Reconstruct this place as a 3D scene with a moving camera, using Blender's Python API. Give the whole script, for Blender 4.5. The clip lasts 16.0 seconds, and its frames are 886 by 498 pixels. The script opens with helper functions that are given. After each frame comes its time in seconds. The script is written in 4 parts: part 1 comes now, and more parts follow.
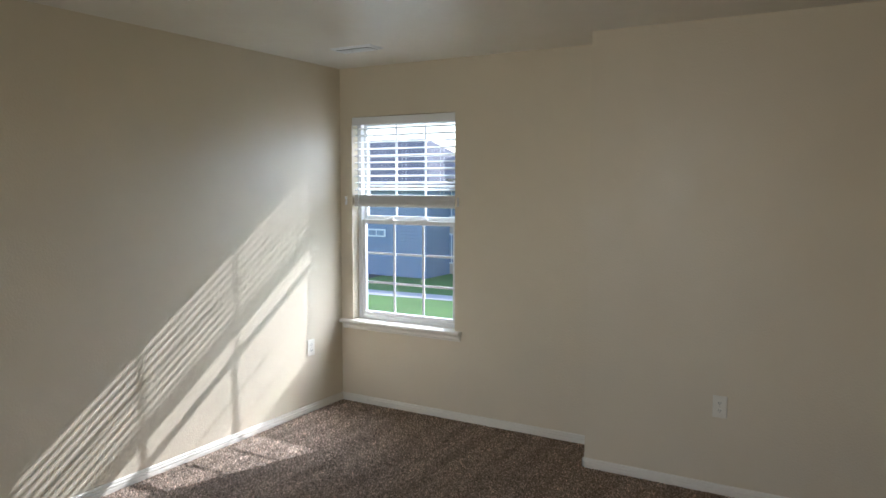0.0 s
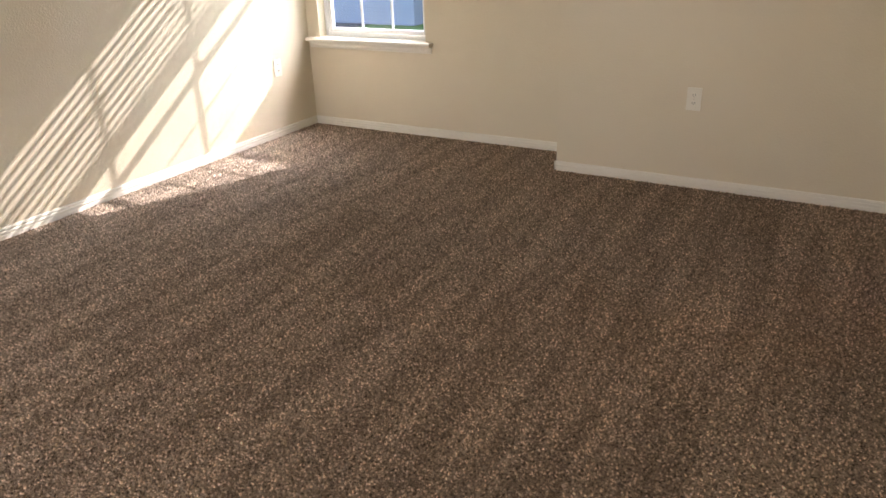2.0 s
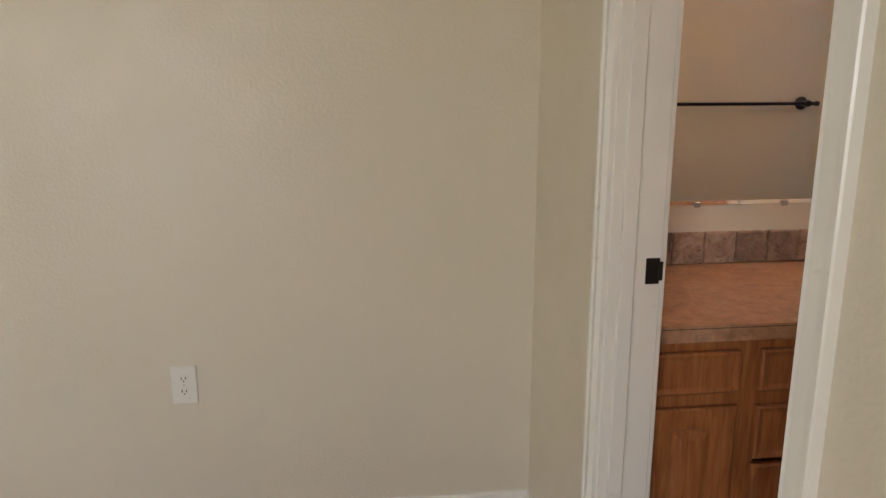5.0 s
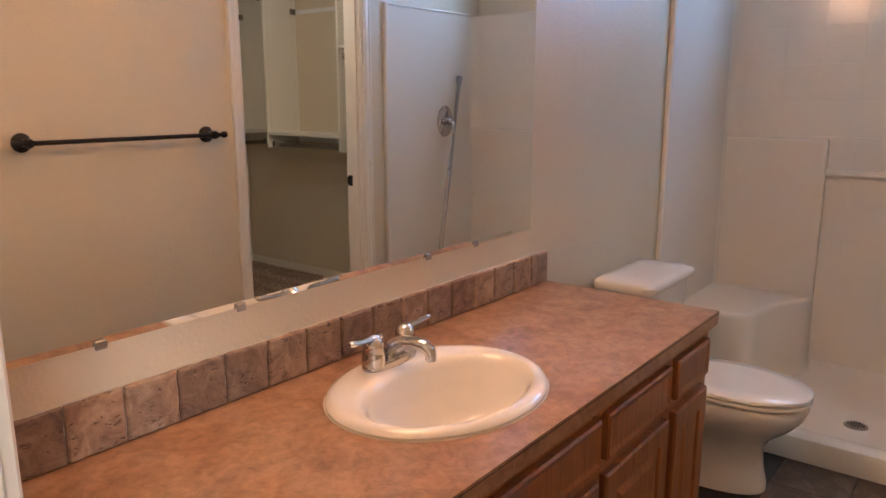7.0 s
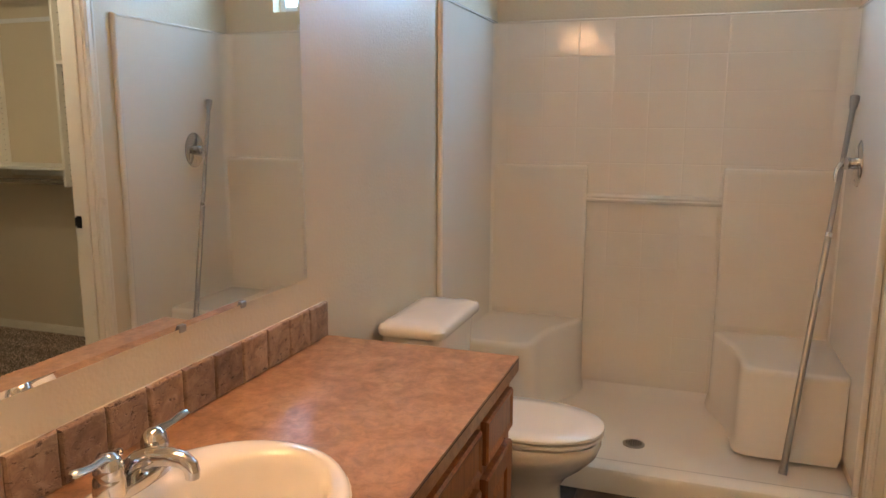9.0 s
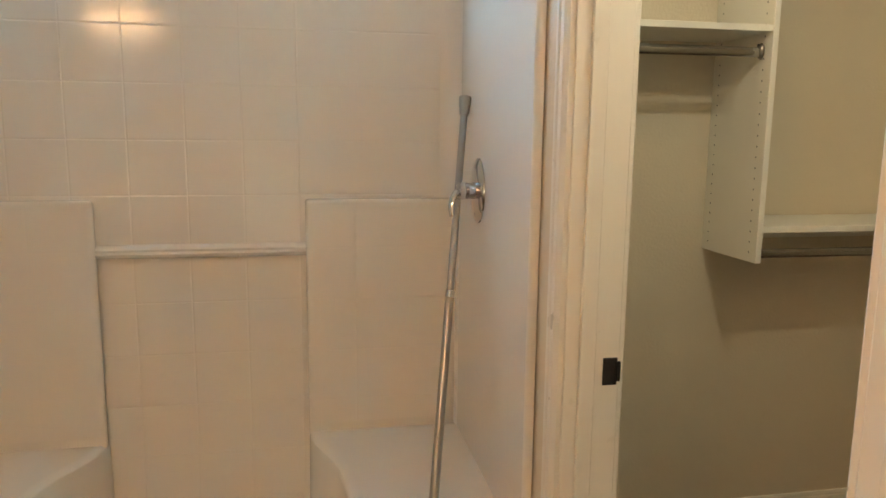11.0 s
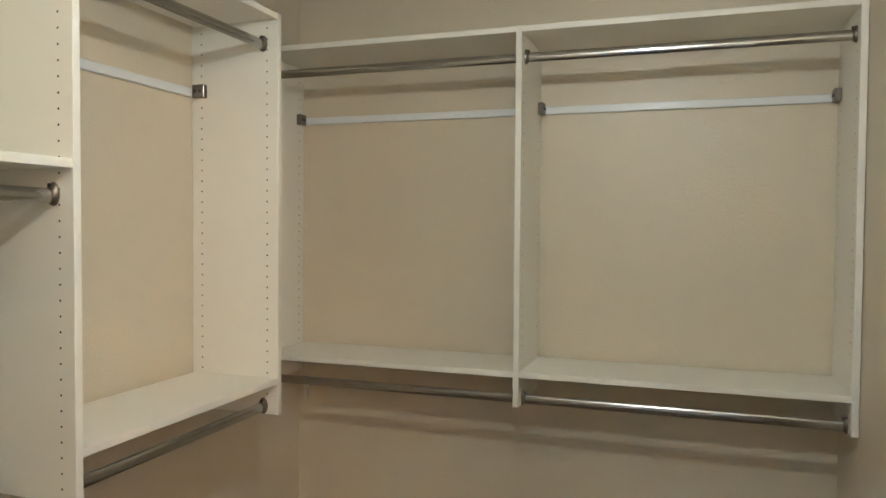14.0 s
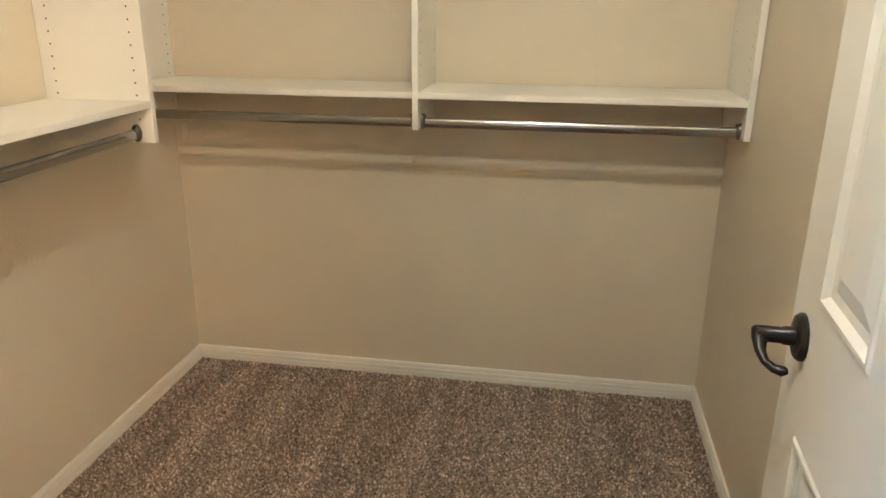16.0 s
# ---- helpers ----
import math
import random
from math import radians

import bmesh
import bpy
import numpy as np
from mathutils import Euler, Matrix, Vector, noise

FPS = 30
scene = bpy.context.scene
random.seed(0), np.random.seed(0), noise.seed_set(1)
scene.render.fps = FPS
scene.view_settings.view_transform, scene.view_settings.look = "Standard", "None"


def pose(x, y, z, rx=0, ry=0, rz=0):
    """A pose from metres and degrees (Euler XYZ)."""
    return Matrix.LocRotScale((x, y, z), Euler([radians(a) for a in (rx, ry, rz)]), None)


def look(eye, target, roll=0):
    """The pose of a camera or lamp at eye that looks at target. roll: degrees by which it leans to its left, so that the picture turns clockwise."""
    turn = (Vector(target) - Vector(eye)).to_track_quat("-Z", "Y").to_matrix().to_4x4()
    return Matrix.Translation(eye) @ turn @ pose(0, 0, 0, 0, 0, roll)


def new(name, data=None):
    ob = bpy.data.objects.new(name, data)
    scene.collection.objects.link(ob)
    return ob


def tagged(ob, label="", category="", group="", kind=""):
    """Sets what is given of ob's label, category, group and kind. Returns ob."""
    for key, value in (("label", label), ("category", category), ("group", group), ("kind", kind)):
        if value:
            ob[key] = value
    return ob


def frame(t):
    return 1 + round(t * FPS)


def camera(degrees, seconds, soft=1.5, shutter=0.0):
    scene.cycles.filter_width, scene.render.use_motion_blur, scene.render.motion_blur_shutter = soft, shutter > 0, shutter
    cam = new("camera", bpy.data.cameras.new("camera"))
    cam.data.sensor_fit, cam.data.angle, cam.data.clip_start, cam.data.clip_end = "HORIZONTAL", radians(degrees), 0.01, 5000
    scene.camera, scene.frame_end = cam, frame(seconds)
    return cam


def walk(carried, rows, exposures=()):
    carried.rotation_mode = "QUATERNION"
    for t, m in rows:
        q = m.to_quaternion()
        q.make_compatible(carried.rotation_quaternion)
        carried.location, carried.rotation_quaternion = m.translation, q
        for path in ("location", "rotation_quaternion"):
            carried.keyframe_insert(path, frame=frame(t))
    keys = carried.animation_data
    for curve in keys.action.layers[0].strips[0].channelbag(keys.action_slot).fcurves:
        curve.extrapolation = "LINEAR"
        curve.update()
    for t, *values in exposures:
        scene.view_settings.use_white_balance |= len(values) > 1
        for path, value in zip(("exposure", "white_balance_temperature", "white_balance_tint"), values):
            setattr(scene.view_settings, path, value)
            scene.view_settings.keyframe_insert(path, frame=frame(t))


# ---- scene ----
cam = camera(62.6, 16.0)

PATH = [
    (0, (0.888, -0.116, 1.611), (-0.117, 1.604, 1.434), 0.1),
    (0.5, (0.957, -0.049, 1.536), (-0.076, 1.647, 1.305), -0.4),
    (1, (0.975, -0.071, 1.436), (-0.027, 1.593, 0.96), -1.2),
    (1.5, (0.991, -0.035, 1.356), (0.024, 1.567, 0.65), -1.9),
    (2, (0.991, -0.004, 1.317), (0.069, 1.572, 0.501), -2.1),
    (2.5, (0.92, 0.083, 1.315), (0.058, 1.724, 0.564), -1.7),
    (3, (0.726, 0.276, 1.323), (0.006, 2.038, 0.709), -1.1),
    (3.5, (0.651, 0.561, 1.32), (0.118, 2.42, 0.809), -1.0),
    (3.7, (0.653, 0.727, 1.318), (0.206, 2.618, 0.842), -1.0),
    (5.8, (0.892, 2.246, 1.366), (1.662, 4.045, 0.938), -0.6),
    (6, (0.918, 2.350, 1.388), (1.842, 4.080, 0.963), -1.1),
    (6.5, (1.112, 2.520, 1.400), (2.373, 4.017, 0.964), -1.2),
    (7, (1.244, 2.658, 1.361), (2.786, 3.864, 0.951), -0.0),
    (7.5, (1.237, 2.775, 1.372), (2.94, 3.745, 0.973), -0.0),
    (8, (1.23, 2.843, 1.371), (3.007, 3.673, 0.981), 0.0),
    (8.2, (1.245, 2.852, 1.373), (3.042, 3.643, 0.988), 0.1),
    (10.3, (2.268, 2.828, 1.366), (4.237, 2.968, 1.050), 0.2),
    (10.5, (2.405, 2.808, 1.362), (4.378, 2.808, 1.039), 0.3),
    (11, (2.744, 2.736, 1.381), (4.682, 2.364, 1.060), 0.6),
    (11.5, (3.022, 2.704, 1.404), (4.833, 1.915, 1.092), 1.4),
    (12, (3.201, 2.605, 1.408), (4.799, 1.43, 1.148), 2.2),
    (12.5, (3.328, 2.5, 1.45), (4.627, 0.99, 1.274), 2.8),
    (13, (3.418, 2.486, 1.501), (4.424, 0.759, 1.443), 2.4),
    (13.5, (3.493, 2.518, 1.574), (4.283, 0.681, 1.58), 1.4),
    (14, (3.53, 2.533, 1.563), (4.18, 0.642, 1.499), 0.4),
    (14.5, (3.564, 2.521, 1.511), (4.134, 0.618, 1.281), -0.1),
    (15, (3.592, 2.5, 1.442), (4.109, 0.612, 1.031), -0.3),
    (15.5, (3.611, 2.485, 1.399), (4.053, 0.621, 0.826), -0.1),
    (16, (3.608, 2.446, 1.358), (3.919, 0.577, 0.716), 0.4),
]
EXPOSURES = [(0, 1.57, 5750, 13), (0.5, 1.38, 5700, 13), (1, 1.5, 5950, 14), (2, 2.3, 6700, 19), (2.5, 2.57, 6850, 20), (3.7, 2.15, 7000, 22), (5.8, 2.85, 5400, 13), (6.5, 2.95, 5600, 18), (7.0, 3.25, 6400, 26), (8.2, 3.4, 6650, 15), (10.3, 3.45, 8000, 17), (11, 3.6, 7200, 8), (11.5, 3.8, 6350, 1), (12.0, 3.8, 5850, -3), (13.0, 4.15, 5300, -4), (13.5, 4.15, 5300, 1), (14.0, 4.15, 5550, 10), (14.5, 4.12, 5850, 14), (15.5, 4.6, 6150, 14), (16, 4.8, 6200, 14)]
walk(cam, [(t, look(*r)) for t, *r in PATH], EXPOSURES)

# ---- light ----
SUN = Vector((-0.33, -0.94, -0.656)).normalized()
world = bpy.data.worlds.new("sky")
scene.world = world
world.use_nodes = True
wn = world.node_tree.nodes
sky = wn.new("ShaderNodeTexSky")
sky.sky_type, sky.sun_disc = "NISHITA", False
sky.sun_elevation, sky.sun_rotation = radians(33.4), radians(19.3)
wn["Background"].inputs["Strength"].default_value = 0.15
world.node_tree.links.new(sky.outputs[0], wn["Background"].inputs["Color"])


def lamp(name, kind, energy, color, m, **more):
    data = bpy.data.lights.new(name, kind)
    data.energy, data.color = energy, color
    for key, value in more.items():
        if key == "angle":
            data.angle = value
        elif key == "size":
            data.shape, data.size, data.size_y = "RECTANGLE", value[0], value[1]
        elif key == "soft":
            data.shadow_soft_size = value
    ob = new(name, data)
    ob.matrix_world = m
    return ob


lamp("sun", "SUN", 2.15, (1.0, 0.99, 0.97), look(-SUN * 30, (0, 0, 0)), angle=radians(0.4))
# Added fill lamp behind the viewer, brightens the bedroom walls and carpet.
lamp("south_fill_light", "AREA", 13.0, (1.0, 0.94, 0.85), look((-1.4, -2.10, 1.36), (0.3, 1.3, 0.0)), size=(1.5, 1.4))
lamp("north_sky_light", "AREA", 75, (0.60, 0.80, 1.0), look((-1.1, 8.0, 3.3), (-1.94, 4.2, 1.25)), size=(3.2, 2.4))
lamp("bath_sky_light", "AREA", 1.5, (0.26, 0.56, 1.0), look((5.23, 3.0, 2.18), (4.0, 3.25, 2.10)), size=(0.86, 0.36))
lamp("closet_bulb", "POINT", 1.1, (0.97, 0.94, 0.82), pose(3.73, 1.79, 2.23), soft=0.018)

# ---- materials ----
def nodes_of(name):
    m = bpy.data.materials.new(name)
    m.use_nodes = True
    nt = m.node_tree
    return m, nt, nt.nodes["Principled BSDF"]


def tex_coord(nt, stretch=(1, 1, 1)):
    tc, mp = nt.nodes.new("ShaderNodeTexCoord"), nt.nodes.new("ShaderNodeMapping")
    mp.inputs["Scale"].default_value = stretch
    nt.links.new(tc.outputs["Object"], mp.inputs["Vector"])
    return mp.outputs[0]


def noise_tex(nt, scale, detail=3.0, rough=0.55, stretch=(1, 1, 1), distort=0.0):
    n = nt.nodes.new("ShaderNodeTexNoise")
    n.inputs["Scale"].default_value, n.inputs["Detail"].default_value = scale, detail
    n.inputs["Roughness"].default_value, n.inputs["Distortion"].default_value = rough, distort
    nt.links.new(tex_coord(nt, stretch), n.inputs["Vector"])
    return n.outputs["Fac"]


def ramp(nt, fac, stops):
    r = nt.nodes.new("ShaderNodeValToRGB")
    el = r.color_ramp.elements
    while len(el) < len(stops):
        el.new(0.5)
    for e, (p, c) in zip(el, stops):
        e.position, e.color = p, (*c, 1.0)
    nt.links.new(fac, r.inputs[0])
    return r.outputs[0]


def mix(nt, a, b, fac, kind="MIX"):
    n = nt.nodes.new("ShaderNodeMix")
    n.data_type, n.blend_type = "RGBA", kind
    for value, slot in ((fac, 0), (a, 6), (b, 7)):
        if isinstance(value, (int, float)):
            n.inputs[slot].default_value = value
        elif isinstance(value, tuple):
            n.inputs[slot].default_value = (*value, 1.0)
        else:
            nt.links.new(value, n.inputs[slot])
    return n.outputs[2]


def bump(nt, bsdf, height, strength, distance):
    b = nt.nodes.new("ShaderNodeBump")
    b.inputs["Strength"].default_value, b.inputs["Distance"].default_value = strength, distance
    nt.links.new(height, b.inputs["Height"])
    nt.links.new(b.outputs[0], bsdf.inputs["Normal"])


def plain(name, color, rough=0.5, metal=0.0, vary=0.06, scale=4.0, grain=0.0, grain_scale=60.0, depth=0.001, coat=0.0, spec=0.5):
    """A surface in one colour, with a slow drift in tone, a fine grain in gloss and relief."""
    m, nt, p = nodes_of(name)
    lo, hi = tuple(c * (1 - vary) for c in color), tuple(min(1.0, c * (1 + vary)) for c in color)
    nt.links.new(ramp(nt, noise_tex(nt, scale, 4), [(0.3, lo), (0.7, hi)]), p.inputs["Base Color"])
    p.inputs["Metallic"].default_value, p.inputs["Roughness"].default_value = metal, rough
    p.inputs["Coat Weight"].default_value, p.inputs["Specular IOR Level"].default_value = coat, spec
    r = ramp(nt, noise_tex(nt, scale * 6, 3), [(0.3, (rough * 0.85,) * 3), (0.7, (min(1, rough * 1.15),) * 3)])
    nt.links.new(r, p.inputs["Roughness"])
    if grain:
        bump(nt, p, noise_tex(nt, grain_scale, 2.0, 0.5), grain, depth)
    return m


WALL = plain("wall_paint", (0.70, 0.617, 0.47), 0.4, vary=0.025, scale=1.3, grain=0.65, grain_scale=100, depth=0.0020)


def knockdown(name, color):
    """Trowelled ceiling paint: flat-topped patches with soft edges over a finer grain."""
    m = plain(name, color, 0.36, vary=0.02, scale=1.0)
    nt = m.node_tree
    p = next(n for n in nt.nodes if n.type == "BSDF_PRINCIPLED")
    flat = ramp(nt, noise_tex(nt, 11, 3.0, 0.6), [(0.50, (0, 0, 0)), (0.57, (1, 1, 1))])
    bump(nt, p, flat, 0.45, 0.0022)
    return m


CEILING = knockdown("ceiling_paint", (0.76, 0.72, 0.63))
TRIM = plain("trim_paint", (0.80, 0.76, 0.67), 0.32, vary=0.02, scale=3, grain=0.05, grain_scale=90)
DOOR_PAINT = plain("door_paint", (0.80, 0.77, 0.68), 0.38, vary=0.02, scale=3, grain=0.08, grain_scale=140)
MELAMINE = plain("white_melamine", (0.86, 0.83, 0.74), 0.42, vary=0.012, scale=3, grain=0.04, grain_scale=300)
VINYL_WHITE = plain("white_vinyl", (0.82, 0.83, 0.83), 0.35, vary=0.02)
SLAT_WHITE = plain("blind_slat_white", (0.84, 0.84, 0.82), 0.4, vary=0.02)
ACRYLIC = plain("shower_acrylic", (0.80, 0.75, 0.67), 0.12, vary=0.012, scale=2, grain=0.05, grain_scale=8, depth=0.004, coat=0.0, spec=0.3)
PORCELAIN = plain("porcelain", (0.85, 0.82, 0.77), 0.08, vary=0.008, coat=0.6)
CHROME = plain("chrome", (0.60, 0.60, 0.61), 0.06, 1.0, vary=0.02, scale=2)
ROD_STEEL = plain("polished_rod_steel", (0.46, 0.45, 0.43), 0.17, 1.0, vary=0.03, scale=3)
ZINC = plain("dark_zinc", (0.20, 0.175, 0.145), 0.32, 1.0, vary=0.08, scale=20)
STEEL = plain("brushed_steel", (0.40, 0.39, 0.375), 0.34, 1.0, vary=0.03, scale=3)
BRONZE = plain("dark_bronze", (0.018, 0.015, 0.013), 0.35, 0.4, vary=0.2, scale=30)
DARK = plain("dark_hole", (0.03, 0.028, 0.025), 0.7)
CLEAR_ROD = plain("clear_plastic_rod", (0.75, 0.76, 0.76), 0.15, vary=0.02)
BRASS = plain("latch_metal", (0.62, 0.58, 0.50), 0.3, 0.8)
PLATE = plain("outlet_plate_plastic", (0.80, 0.76, 0.66), 0.3, vary=0.01)
CAULK = plain("caulk", (0.62, 0.56, 0.46), 0.6)


def carpet_material():
    m, nt, p = nodes_of("carpet_pile")
    info = nt.nodes.new("ShaderNodeNewGeometry")
    speck = ramp(nt, noise_tex(nt, 105, 2.0, 0.75), [(0.30, (0.12, 0.090, 0.072)), (0.46, (0.34, 0.262, 0.208)), (0.60, (0.56, 0.45, 0.368)), (0.78, (0.76, 0.65, 0.555))])
    isle = ramp(nt, info.outputs["Random Per Island"], [(0.0, (0.20, 0.195, 0.19)), (0.5, (0.92, 0.91, 0.90)), (1.0, (2.1, 2.06, 2.01))])
    nap = ramp(nt, noise_tex(nt, 2.0, 2.0, 0.5, (5.0, 0.5, 1)), [(0.42, (0.84, 0.83, 0.82)), (0.58, (1.16, 1.16, 1.15))])
    tone = mix(nt, mix(nt, speck, isle, 1.0, "MULTIPLY"), nap, 1.0, "MULTIPLY")
    nt.links.new(tone, p.inputs["Base Color"])
    p.inputs["Roughness"].default_value, p.inputs["Specular IOR Level"].default_value = 0.95, 0.15
    p.inputs["Sheen Weight"].default_value, p.inputs["Sheen Roughness"].default_value = 0.5, 0.45
    p.inputs["Sheen Tint"].default_value = (0.80, 0.64, 0.50, 1)
    bump(nt, p, noise_tex(nt, 170, 3.0, 0.7), 0.9, 0.006)
    return m


def wood_material():
    m, nt, p = nodes_of("oak_stain")
    grain = noise_tex(nt, 9, 5, 0.65, (9, 9, 0.7), 0.6)
    fine = noise_tex(nt, 60, 3, 0.6, (6, 6, 0.25))
    tone = ramp(nt, grain, [(0.30, (0.20, 0.062, 0.017)), (0.5, (0.33, 0.115, 0.032)), (0.72, (0.44, 0.175, 0.055))])
    tone = mix(nt, tone, ramp(nt, fine, [(0.35, (0.8, 0.77, 0.74)), (0.6, (1, 1, 1))]), 0.5, "MULTIPLY")
    nt.links.new(tone, p.inputs["Base Color"])
    p.inputs["Roughness"].default_value, p.inputs["Coat Weight"].default_value, p.inputs["Coat Roughness"].default_value = 0.38, 0.25, 0.25
    bump(nt, p, fine, 0.12, 0.001)
    return m


def laminate_material():
    m, nt, p = nodes_of("stone_laminate")
    big, small = noise_tex(nt, 7, 6, 0.68, (1, 1, 1), 1.0), noise_tex(nt, 42, 5, 0.7, (1, 1, 1), 0.5)
    a = ramp(nt, big, [(0.30, (0.27, 0.135, 0.070)), (0.48, (0.40, 0.215, 0.115)), (0.58, (0.46, 0.265, 0.150)), (0.75, (0.36, 0.22, 0.15))])
    b = ramp(nt, small, [(0.32, (0.62, 0.60, 0.58)), (0.55, (1.0, 1.0, 1.0)), (0.75, (1.25, 1.2, 1.15))])
    nt.links.new(mix(nt, a, b, 0.85, "MULTIPLY"), p.inputs["Base Color"])
    p.inputs["Roughness"].default_value = 0.30
    bump(nt, p, small, 0.06, 0.0006)
    return m


def stone_tile_material():
    m, nt, p = nodes_of("tumbled_travertine")
    info = nt.nodes.new("ShaderNodeObjectInfo")
    big, pit = noise_tex(nt, 22, 6, 0.7, (1, 1, 1), 0.8), noise_tex(nt, 70, 3, 0.7, (0.7, 0.7, 1.6), 0.4)
    a = ramp(nt, big, [(0.30, (0.17, 0.105, 0.075)), (0.5, (0.32, 0.215, 0.15)), (0.7, (0.47, 0.35, 0.25))])
    shade = ramp(nt, info.outputs["Random"], [(0.0, (0.70, 0.66, 0.64)), (0.5, (0.95, 0.93, 0.9)), (1.0, (1.25, 1.2, 1.1))])
    hole = ramp(nt, pit, [(0.30, (0.25, 0.2, 0.17)), (0.40, (1, 1, 1))])
    nt.links.new(mix(nt, mix(nt, a, shade, 1.0, "MULTIPLY"), hole, 1.0, "MULTIPLY"), p.inputs["Base Color"])
    p.inputs["Roughness"].default_value = 0.55
    bump(nt, p, ramp(nt, pit, [(0.28, (0, 0, 0)), (0.44, (1, 1, 1))]), 0.7, 0.003)
    return m


def floor_tile_material():
    m, nt, p = nodes_of("slate_vinyl_tile")
    info = nt.nodes.new("ShaderNodeObjectInfo")
    big = noise_tex(nt, 9, 6, 0.7, (1, 1, 1), 1.2)
    a = ramp(nt, big, [(0.30, (0.030, 0.020, 0.014)), (0.5, (0.085, 0.055, 0.037)), (0.72, (0.19, 0.135, 0.095))])
    shade = ramp(nt, info.outputs["Random"], [(0.0, (0.8, 0.8, 0.8)), (1.0, (1.2, 1.18, 1.15))])
    nt.links.new(mix(nt, a, shade, 1.0, "MULTIPLY"), p.inputs["Base Color"])
    p.inputs["Roughness"].default_value = 0.38
    bump(nt, p, big, 0.3, 0.003)
    return m


def glass_material():
    m, nt, p = nodes_of("window_glass")
    p.inputs["Base Color"].default_value = (1, 1, 1, 1)
    p.inputs["Roughness"].default_value, p.inputs["Transmission Weight"].default_value, p.inputs["IOR"].default_value = 0.0, 1.0, 1.45
    return m


def mirror_material():
    m, nt, p = nodes_of("mirror_silver")
    p.inputs["Base Color"].default_value, p.inputs["Metallic"].default_value = (0.86, 0.88, 0.86, 1), 1.0
    p.inputs["Roughness"].default_value = 0.01
    return m


def glow_material(name, color, strength):
    m, nt, p = nodes_of(name)
    p.inputs["Emission Color"].default_value, p.inputs["Emission Strength"].default_value = (*color, 1), strength
    return m


def lawn_material():
    m, nt, p = nodes_of("lawn_grass")
    a = ramp(nt, noise_tex(nt, 0.8, 5, 0.7), [(0.3, (0.08, 0.17, 0.035)), (0.7, (0.14, 0.27, 0.06))])
    b = ramp(nt, noise_tex(nt, 25, 3, 0.7), [(0.3, (0.7, 0.7, 0.7)), (0.7, (1.2, 1.2, 1.2))])
    nt.links.new(mix(nt, a, b, 1.0, "MULTIPLY"), p.inputs["Base Color"])
    p.inputs["Roughness"].default_value = 0.9
    return m


CARPET, WOOD, LAMINATE, STONE_TILE = carpet_material(), wood_material(), laminate_material(), stone_tile_material()
FLOOR_TILE, GLASS, MIRROR, LAWN = floor_tile_material(), glass_material(), mirror_material(), lawn_material()
GROUT = plain("dark_grout", (0.05, 0.045, 0.04), 0.8)
SIDING = plain("blue_grey_siding", (0.24, 0.29, 0.38), 0.7, vary=0.05)
BEIGE_SIDING = plain("beige_siding", (0.60, 0.49, 0.38), 0.7, vary=0.05)
SHINGLE = plain("grey_shingle", (0.13, 0.13, 0.15), 0.85, vary=0.15, scale=3)
CONCRETE = plain("concrete", (0.50, 0.49, 0.46), 0.85, vary=0.06)
ASPHALT = plain("asphalt", (0.055, 0.058, 0.065), 0.9, vary=0.1)
FASCIA = plain("brown_fascia", (0.30, 0.22, 0.15), 0.6)
WINDOW_DARK = plain("house_window_glass", (0.28, 0.33, 0.42), 0.1)


# ---- mesh helpers ----
def mesh_of(name, bm, material, smooth=False):
    me = bpy.data.meshes.new(name)
    bmesh.ops.recalc_face_normals(bm, faces=bm.faces)
    bm.to_mesh(me)
    bm.free()
    me.materials.append(material)
    if smooth:
        me.shade_smooth()
        me.set_sharp_from_angle(angle=radians(38))
    return me


def part(name, bm, material, parent=None, label="", smooth=False):
    ob = new(name, mesh_of(name, bm, material, smooth))
    if parent is not None:
        ob.parent = parent
    if label:
        tagged(ob, label)
    return ob


def thing(name, at, label, category, group="", kind=""):
    ob = new(name)
    ob.location = at
    ob.empty_display_size = 0.05
    return tagged(ob, label, category, group, kind)


def structure(name, bm, material, label="", smooth=False):
    return tagged(part(name, bm, material, None, "", smooth), label, "", "", "structure")


def add_box(bm, x0, x1, y0, y1, z0, z1, bevel=0.0, segments=2):
    vs = [bm.verts.new((x, y, z)) for z in (z0, z1) for x, y in ((x0, y0), (x1, y0), (x1, y1), (x0, y1))]
    faces = [bm.faces.new([vs[i] for i in q]) for q in ((3, 2, 1, 0), (4, 5, 6, 7), (0, 1, 5, 4), (1, 2, 6, 5), (2, 3, 7, 6), (3, 0, 4, 7))]
    if bevel:
        edges = list({e for f in faces for e in f.edges})
        bmesh.ops.bevel(bm, geom=edges, offset=bevel, segments=segments, profile=0.5, affect="EDGES")
    return bm


def box(x0, x1, y0, y1, z0, z1, bevel=0.0, segments=2):
    return add_box(bmesh.new(), x0, x1, y0, y1, z0, z1, bevel, segments)


def add_loft(bm, rings, closed=True, caps=True):
    """Joins rings of equally many points, one after the other."""
    rows = [[bm.verts.new(p) for p in ring] for ring in rings]
    n = len(rows[0])
    for a, b in zip(rows, rows[1:]):
        for i in range(n if closed else n - 1):
            j = (i + 1) % n
            bm.faces.new((a[i], a[j], b[j], b[i]))
    if caps and closed:
        bm.faces.new(rows[0][::-1])
        bm.faces.new(rows[-1])
    return bm


def loft(rings, closed=True, caps=True):
    return add_loft(bmesh.new(), rings, closed, caps)


